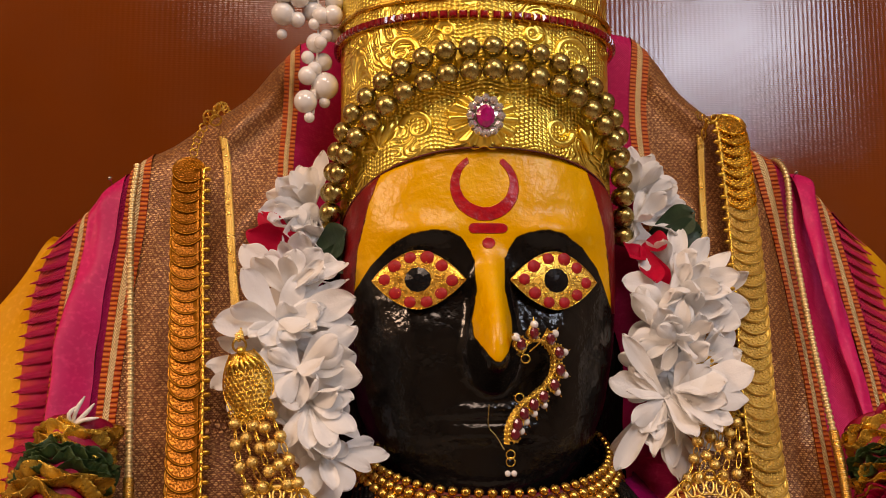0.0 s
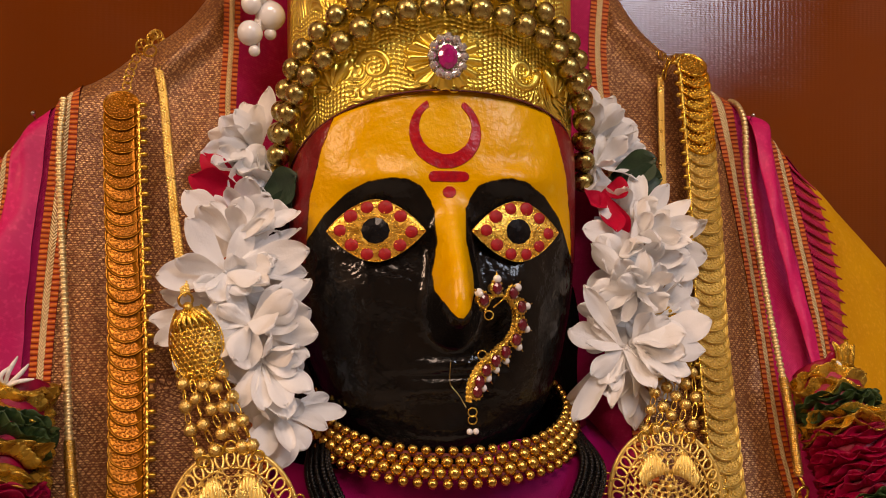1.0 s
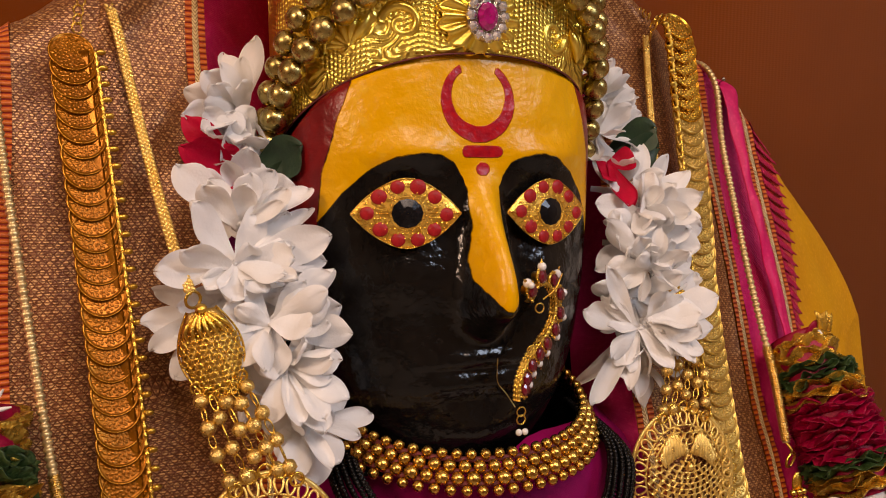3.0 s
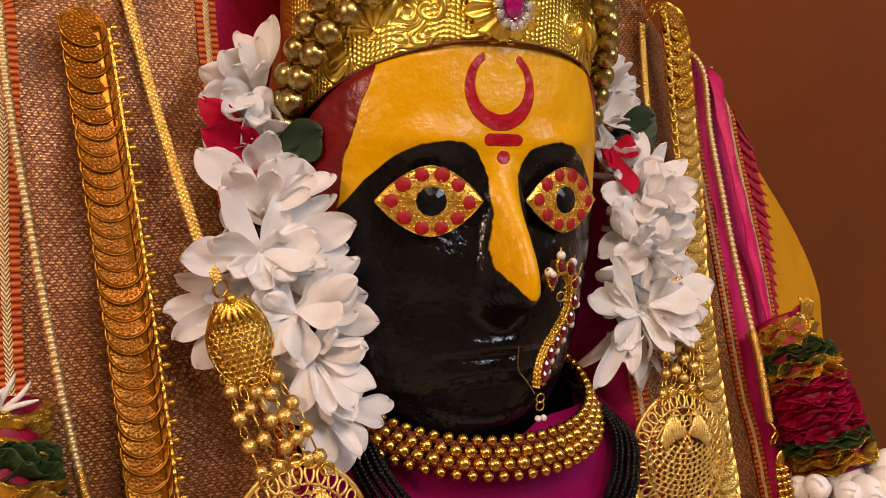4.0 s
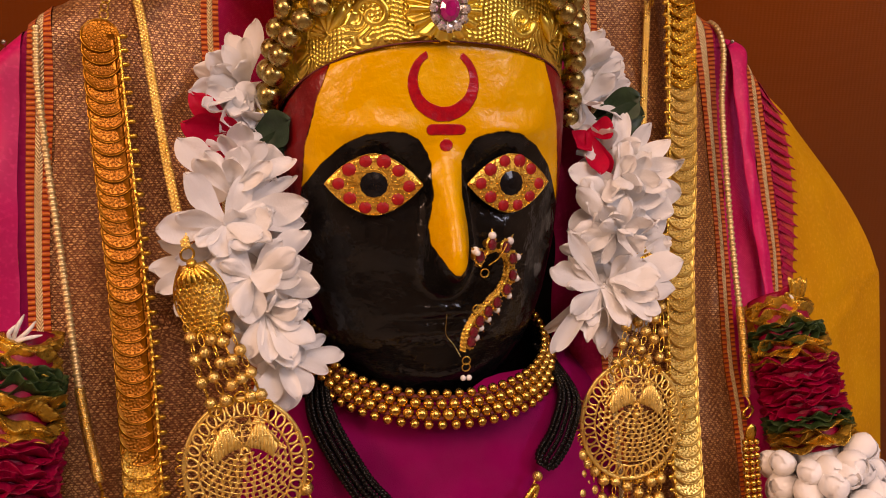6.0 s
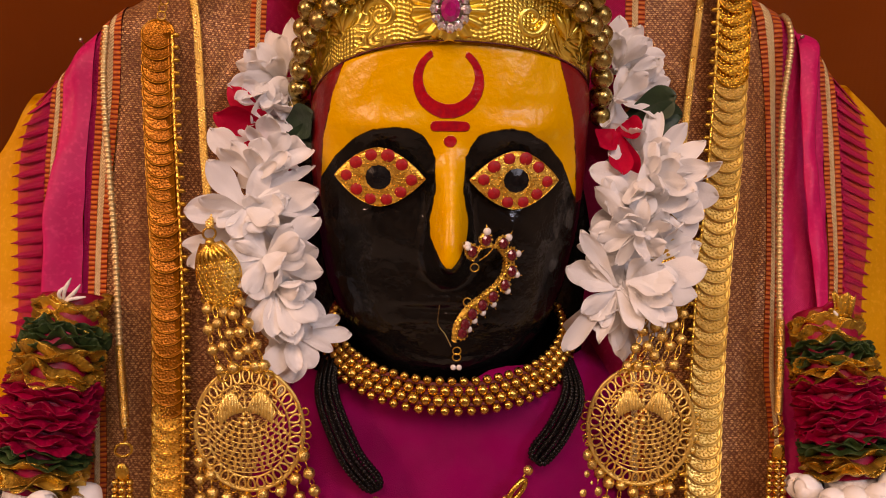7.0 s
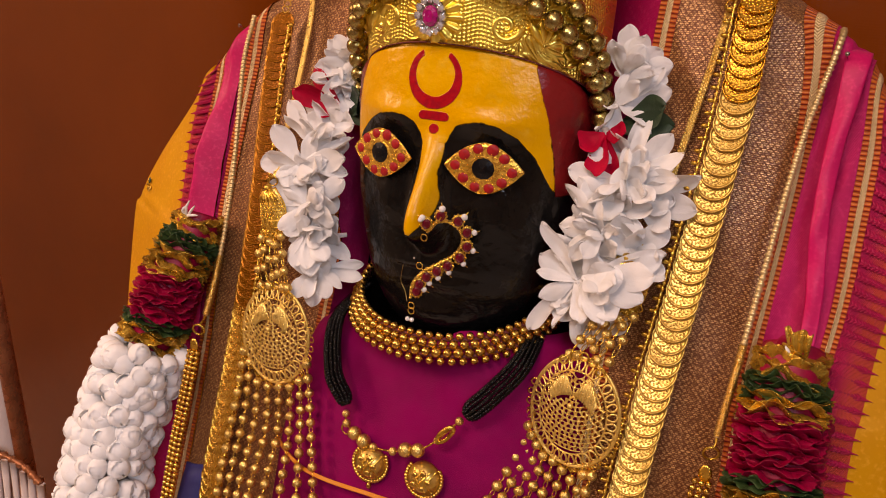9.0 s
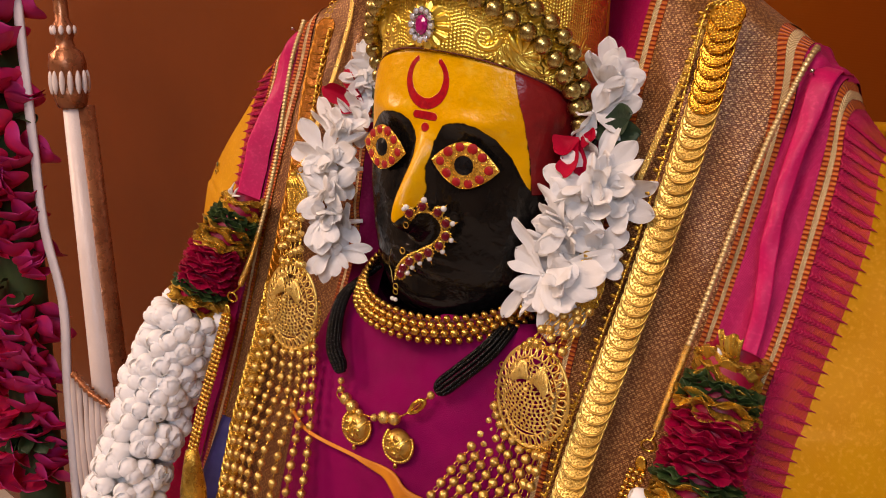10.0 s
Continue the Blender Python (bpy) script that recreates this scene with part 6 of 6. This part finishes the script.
# ---------------------------------------------------------------- garlands on the arms
def ruffle(line, t0, t1, r, layers, waves, material, seed, name, parent, label, deep=0.0022):
    """Crinkled ribbon wound round a garland's cord."""
    rr = random.Random(seed)
    line = np.asarray(line)
    run = length(line)
    for k in range(layers):
        f = t0 + (t1 - t0) * (k + 0.5) / layers
        i = f * (len(line) - 1)
        p = Vector([np.interp(i, range(len(line)), line[:, c]) for c in range(3)])
        q = Vector([np.interp(min(i + 2, len(line) - 1), range(len(line)), line[:, c]) for c in range(3)]) - Vector([np.interp(max(i - 2, 0), range(len(line)), line[:, c]) for c in range(3)])
        turn = aim(-q, (1, 0, 0))
        ph, ph2, ph3 = (rr.random() * 6.28 for _ in range(3))
        rows = []
        step = abs(t1 - t0) / layers * run
        for a in np.linspace(0, 2 * math.pi, 180, endpoint=False):
            w = math.sin(waves * a + ph + 1.4 * math.sin(3 * a + ph2)) + 0.45 * math.sin((2 * waves + 1) * a + ph3)
            crease = 0.07 * abs(math.sin(17 * a + 3 * math.sin(5 * a + ph))) + 0.04 * math.sin(7 * a + ph2)
            fat = step * (0.75 + 0.35 * math.sin(6 * a + ph3 + 2 * math.sin(3 * a)))
            col = []
            for b in np.linspace(0, 2 * math.pi, 12, endpoint=False):
                rad = r * (0.84 + 0.15 * math.cos(b) + crease * (0.5 + 0.5 * math.cos(b)) + 0.02 * math.sin(3 * b + 17 * a))
                z = deep * w * (0.6 + 0.4 * math.cos(b)) + fat * math.sin(b) * (0.62 - 0.52 * math.cos(b)) + 0.0012 * math.sin(2 * a + ph)
                col.append(p + turn @ Vector((rad * math.cos(a), rad * math.sin(a), z)))
            rows.append(col)
        part(name, Geo().grid(rows, close_u=True, close_v=True), material, parent, label if k == 0 else "")


def bud_mesh(shells, open_, seed):
    """A half-open bud: a round heart wrapped in overlapping cupped petals."""
    r = random.Random(seed)
    g = Geo().ball((0, 0, 0.0004), (0.0046, 0.0046, 0.0052), 12, 8)
    for k in range(shells):
        turn = Matrix.Rotation(2 * math.pi * k / shells + 0.5 * r.random(), 3, "Z") @ Matrix.Rotation(0.25 * (r.random() - 0.3), 3, "X")
        rows = []
        for b in np.linspace(0.0, 1.0, 8):
            lip = 2.75 - (2.1 + 0.3 * (k % 2)) * b
            rows.append([turn @ Vector(((0.0049 + 0.0005 * (k % 2) + open_ * b ** 3) * math.sin(lip) * math.sin(a), (0.0049 + 0.0005 * (k % 2) + open_ * b ** 3) * math.sin(lip) * math.cos(a),
                                        0.0058 * math.cos(lip) + 0.0008 * b)) for a in np.linspace(-1.25, 1.25, 9) * (1 - 0.42 * b ** 4)])
        g.grid(rows)
    return g.mesh("bud", BUD)


BUDS = [bud_mesh(3, 0.0006, 1), bud_mesh(4, 0.0014, 2), bud_mesh(5, 0.0022, 3)]


def arm_garland(side):
    if side < 0:
        pts = [(-0.176, 0.019, 1.146), (-0.1765, 0.008, 1.125), (-0.178, -0.008, 1.105), (-0.181, -0.022, 1.075), (-0.186, -0.035, 1.045), (-0.190, -0.052, 1.010), (-0.185, -0.074, 0.970), (-0.177, -0.099, 0.930), (-0.168, -0.125, 0.89)]
    else:
        pts = [(0.191, 0.021, 1.137), (0.192, 0.007, 1.117), (0.1935, -0.004, 1.098), (0.196, -0.020, 1.066), (0.200, -0.034, 1.038), (0.204, -0.052, 1.003), (0.205, -0.074, 0.965), (0.202, -0.098, 0.930), (0.198, -0.124, 0.89)]
    line = curve(pts, 200)
    s = np.linspace(0, 1, 200)
    zs = lambda z: float(np.interp(-z, -line[:, 2], s))
    ob = thing("arm_garland", tuple(line[100]), "garland with gold green and crimson ruffles above white buds", "garland", "garlands on the arms")
    z0 = pts[0][2] - (0.011 if side < 0 else 0.005)
    bands = (0.0, 0.013, 0.0225, 0.034, 0.060, 0.065, 0.076) if side < 0 else (0.0, 0.0125, 0.020, 0.0265, 0.0515, 0.057, 0.066)
    core = [p for p in line if z0 - bands[-1] - 0.002 < p[2] < z0 + 0.002]
    part("cord", Geo().tube([p for p in line if p[2] < z0], 0.012, 10), WHITE_THREAD, ob)
    part("wound_core", Geo().tube(core, 0.0142, 16), SATIN_CRIMSON, ob, "crimson satin core")
    for k, (name, mat, label, layers, waves, wide, deep) in enumerate((
            ("gold_ruffle", TISSUE_GOLD, "crinkled gold tissue ribbon", 4, 3, 0.0168, 0.0032), ("green_ruffle", TISSUE_GREEN, "crinkled green ribbon", 5, 6, 0.0188, 0.0020),
            ("gold_ruffle", TISSUE_GOLD, "crinkled gold tissue ribbon", 4, 3, 0.0202, 0.0030), ("crimson_ruffle", SATIN_CRIMSON, "pleated crimson satin ribbon", 11, 4, 0.0203, 0.0024),
            ("green_ruffle", TISSUE_GREEN, "crinkled green ribbon", 3, 7, 0.0212, 0.0016), ("gold_ruffle", TISSUE_GOLD, "crinkled gold tissue ribbon", 4, 3, 0.0208, 0.0030))):
        ruffle(line, zs(z0 - bands[k]), zs(z0 - bands[k + 1]), wide, layers, waves, mat, k + 1, name, ob, label, deep)
    crest = Vector(line[int(zs(z0) * 199)])
    for k, (dx, dz) in enumerate(((0.006, 0.013), (0.010, 0.010), (0.003, 0.009), (0.012, 0.004)) if side < 0 else ((-0.003, 0.006), (0.005, -0.006))):
        p = crest + Vector((0, -0.012, 0.002))
        tip = p + Vector((dx, -0.003, dz))
        part("thread_end", Geo().tube(curve([p, (p + tip) / 2 + Vector((0.002 * math.sin(2 * k), -0.002, 0.001)), tip], 8), [0.0009] * 6 + [0.0007, 0.0003], 6), WHITE_THREAD, ob, "loose white thread")
    if side > 0:
        top = crest + Vector((0.0035, -0.011, 0.008))
        rows = []
        for u in np.linspace(-1, 1, 25):
            pleat = 0.0016 * abs(math.sin(5.2 * u + 0.6))
            rows.append([top + Vector((0.0062 * u * (0.55 + 0.45 * v) - 0.002 * v, -pleat * (0.4 + v) - 0.002 * math.sin(2.6 * v), -0.007 + 0.0150 * v + 0.0012 * math.sin(6 * u))) for v in np.linspace(0, 1, 9)])
        part("tissue_knot", Geo().grid(rows), TISSUE_GOLD, ob, "folded gold tissue knot", True, 0.0004)
        loop = curve([crest + Vector((-0.006, -0.010, 0.0)), crest + Vector((-0.004, -0.013, 0.010)), crest + Vector((0.003, -0.012, 0.008)), crest + Vector((0.008, -0.012, -0.004))], 24)
        part("ribbon_loop", Geo().tube(loop, 0.0022, 8, False, 0.4), SATIN_CRIMSON, ob, "crimson ribbon loop")
    f0 = zs(z0 - bands[-1] - 0.005)
    rings = 21
    r = random.Random(3)
    for k in range(rings):
        f = f0 + (0.995 - f0) * k / (rings - 1)
        i = f * 199
        p = Vector([np.interp(i, range(200), line[:, c]) for c in range(3)])
        d = Vector(line[min(int(i) + 3, 199)] - line[max(int(i) - 3, 0)]).normalized()
        turn = aim(-d, (1, 0, 0))
        n = 13
        for j in range(n):
            a = 2 * math.pi * (j + 0.5 * (k % 2)) / n + 0.25 * (r.random() - 0.5)
            out = turn @ Vector((math.cos(a), math.sin(a), 0.35 * (r.random() - 0.6)))
            q = p + out * (0.0200 + 0.0025 * r.random())
            piece("bud", r.choice((BUDS[0], BUDS[0], BUDS[1], BUDS[2])), ob, at(q, aim(out + 0.9 * Vector((r.random() - 0.5, r.random() - 0.5, r.random() - 0.5)), (0.3, r.random(), 1)), 1.12 + 0.28 * r.random()))
    return ob


arm_garland(-1)
arm_garland(1)


def tassel_cord(side):
    """A gold cord down the hem, a ring, then three files of beads and a bell."""
    if side < 0:
        top = [(-0.1685, 0.062, 1.262), (-0.1670, 0.048, 1.23), (-0.1590, 0.026, 1.16), (-0.1520, 0.003, 1.11), (-0.1445, -0.018, 1.083)]
        ring = Vector((-0.1430, -0.026, 1.077))
        low = [(-0.1425, -0.030, 1.070), (-0.1410, -0.040, 1.045), (-0.1380, -0.056, 1.008), (-0.1350, -0.068, 0.978)]
    else:
        top = [(0.1790, 0.100, 1.2700), (0.1825, 0.090, 1.2770), (0.1815, 0.074, 1.264), (0.1761, 0.0611, 1.2328), (0.1731, 0.0473, 1.2015), (0.1713, 0.0351, 1.172), (0.1697, 0.0225, 1.1442), (0.1682, 0.0100, 1.1181), (0.1660, -0.002, 1.088)]
        ring = Vector((0.1650, -0.006, 1.081))
        low = [(0.1645, -0.010, 1.074), (0.162, -0.020, 1.05), (0.160, -0.036, 1.01), (0.158, -0.05, 0.975)]
    ob = thing("tassel_cord", tuple(ring), "gold cord with a ring and rows of gold beads", "cord", "gold cords on the hems")
    n = 300
    line = curve(top, n)
    part("cord", Geo().tube(line, [0.0016 * (1 + 0.25 * math.sin(i * 1.6)) for i in range(n)], 7), CORD, ob, "twisted pale gold cord")
    coil = curve([tuple(p) for p in line[-62::6]], 260)
    part("binding", Geo().tube(coil, [0.0021 * (1 + 0.20 * math.sin(i * 1.26)) for i in range(260)], 8), MATT_GOLD, ob, "wound gold wire binding")
    part("link", Geo().tube(curve([tuple(line[-1]), tuple((Vector(line[-1]) + ring) / 2 + Vector((0.0008, -0.001, 0.001))), tuple(ring + Vector((0, -0.0005, 0.0030)))], 16), 0.0007, 6), GOLD, ob)
    piece("ring", RING, ob, at(ring, Euler((0.2, 0, 0.3)).to_matrix(), 1.15))
    part("plate", Geo().ball(Vector(low[0]) + Vector((0, -0.001, -0.002)), (0.0034, 0.0012, 0.0050), 10, 7), GOLD, ob)
    bead = Geo().ball((0, 0, 0), 0.0017, 9, 7).mesh("bead", GOLD_BEAD)
    run = curve(low, 33)
    for p in run[2:]:
        for j in (-1, 0, 1):
            piece("bead", bead, ob, at(p + np.array((j * 0.0033, -0.0004 * (j == 0), 0))))
    m = Matrix.Translation(Vector(low[-1]) + Vector((0.0, -0.001, -0.002)))
    part("bell", Geo().lathe([(0.001, 0.002), (0.0045, 0.0), (0.0062, -0.010), (0.0090, -0.030), (0.0095, -0.046), (0.0075, -0.047)], 20, m), TISSUE_GOLD, ob, "gold thread tassel")


CORD = ribbed("gold_cord", (0.72, 0.54, 0.26), (0.34, 0.2, 0.06), 0.002, 0.8, 0.7, 0.4, 0.0003)
tassel_cord(-1)
tassel_cord(1)
for p in ((-0.182, 0.063, 1.255), (0.187, 0.074, 1.267)):
    single("pin", Geo().ball(p, 0.0012, 8, 6).tube([p, (p[0], p[1] + 0.010, p[2] - 0.006)], 0.0003, 5), SILVER, "small silver pin in the pink silk", "pin", "pins in the sari")


# ---------------------------------------------------------------- beside the idol
POST = plain("pale_painted_post", (0.76, 0.68, 0.66), (0.66, 0.57, 0.54), 14, 0.4, 0.0, 0.0004, 300)
COPPER = plain("turned_copper", (0.42, 0.17, 0.08), (0.30, 0.11, 0.05), 40, 0.3, 0.6, 0.0004, 300)
RIBBON = plain("white_trim", (0.74, 0.72, 0.76), (0.66, 0.63, 0.68), 20, 0.5, 0.0, 0.0004, 500)
# The purple second colour puts bluish highlights into the crimson petals.
ROSE = plain("rose_petal", (0.76, 0.014, 0.065), (0.40, 0.018, 0.20), 14, 0.55, tone=0.3)
FERN = plain("garland_leaf", (0.03, 0.06, 0.02), (0.05, 0.09, 0.03), 18, 0.55, tone=0.5)


def staff():
    """A pale tapered post with a turned copper head."""
    ob = thing("staff", (-0.480, 0.10, 0.0), "pale tapered staff with turned copper head against the panel", "staff")
    m = Matrix.Translation((-0.480, 0.10, 0)) @ Matrix.Rotation(-0.085, 4, "Y")
    part("shaft", Geo().lathe([(0.0001, 0.0), (0.019, 0.0), (0.017, 0.70), (0.0100, 1.143), (0.0001, 1.145)], 20, m), POST, ob, "pale painted shaft")
    part("backing", Geo().lathe([(0.0001, 0.0), (0.024, 0.0), (0.021, 0.70), (0.0150, 1.141), (0.0001, 1.143)], 20, m @ Matrix.Translation((-0.002, 0.010, 0))), COPPER, ob, "brown wooden backing")
    part("head", Geo().lathe([(0.0001, 1.141), (0.0144, 1.141), (0.0173, 1.150), (0.0180, 1.158), (0.0158, 1.163), (0.0180, 1.172), (0.0194, 1.186), (0.0173, 1.198), (0.0108, 1.203), (0.0086, 1.212), (0.0115, 1.219), (0.0115, 1.226), (0.0072, 1.232), (0.0072, 1.262), (0.0101, 1.270), (0.0101, 1.282), (0.0065, 1.290), (0.0050, 1.330), (0.0043, 1.36), (0.0001, 1.362)], 26, m), COPPER, ob, "turned copper head")
    for k in range(14):
        a = 2 * math.pi * k / 14
        c = m @ Vector((0.0184 * math.cos(a), 0.0184 * math.sin(a), 1.168))
        part("boss", Geo().ball(c, (0.0032, 0.0032, 0.013), 8, 6), POST, ob)
    for k in range(9):
        a = 2 * math.pi * k / 9
        c = m @ Vector((0.0112 * math.cos(a), 0.0112 * math.sin(a), 1.222))
        part("boss", Geo().ball(c, (0.0028, 0.0028, 0.005), 8, 6), POST, ob)
    top = lambda k: Vector((-0.565 + 0.0085 * k, 0.070 + 0.003 * math.sin(2.1 * k), 0.832 - 0.0017 * k))
    part("fringe_band", Geo().tube(curve([tuple(top(k)) for k in (0, 5, 10, 14)], 40), [0.0036 * (1 + 0.3 * math.sin(i * 1.9)) for i in range(40)], 7), COPPER, ob, "brown twisted fringe band")
    for k in range(15):
        p = top(k)
        part("fringe_strand", Geo().tube(curve([p, p + Vector((0.002 + 0.001 * math.sin(k * 3), -0.002, -0.07)), p + Vector((0.004, 0.0, -0.21))], 14), [0.0036 + 0.0005 * math.sin(k + i) for i in range(14)], 6), COPPER if k % 3 == 1 else POST, ob)


staff()
part_line = [(-0.681, 0.10, 1.35), (-0.680, 0.10, 1.245), (-0.672, 0.10, 1.08), (-0.664, 0.10, 0.98), (-0.634, 0.10, 0.89), (-0.640, 0.10, 0.78), (-0.642, 0.10, 0.60), (-0.642, 0.10, 0.02)]
single("trim_strip", Geo().tube(curve(part_line, 120), 0.0115, 8, False, 0.4), RIBBON, "white edging strip hanging beside the rose garland", "trim")


def rose_garland():
    ob = thing("rose_garland", (-0.735, 0.10, 0.0), "hanging garland of crimson petals, purple highlights in their colour, with leaves", "garland")
    r = random.Random(9)
    rose = petal_mesh("rose_petal", 0.042, 0.023, 0.5, 0.5, 0.3, ROSE)
    fern = petal_mesh("garland_leaf", 0.040, 0.011, -0.3, 0.4, 0.3, FERN)
    part("cord", Geo().tube([(-0.735, 0.10, 0.0), (-0.735, 0.10, 1.6)], 0.030, 8), FERN, ob)
    for k in range(290):
        z = 0.62 + 0.72 * r.random()
        a = -1.2 + 2.6 * (r.random() - 0.5)
        leafy = math.sin(z * 30) > 0.86 and r.random() < 0.5
        c = Vector((-0.735 + 0.030 * math.cos(a), 0.10 + 0.030 * math.sin(a), z))
        d = Vector((math.cos(a), math.sin(a), 0.9 * (r.random() - 0.5))).normalized()
        x = d.cross(Vector((0, 0, 1))).normalized()
        m = Matrix.Translation(c) @ Matrix((x, d, x.cross(d))).transposed().to_4x4() @ Matrix.Rotation(r.random() * 2 - 1, 4, "Y")
        piece("leaf" if leafy else "petal", fern if leafy else rose, ob, m)


rose_garland()
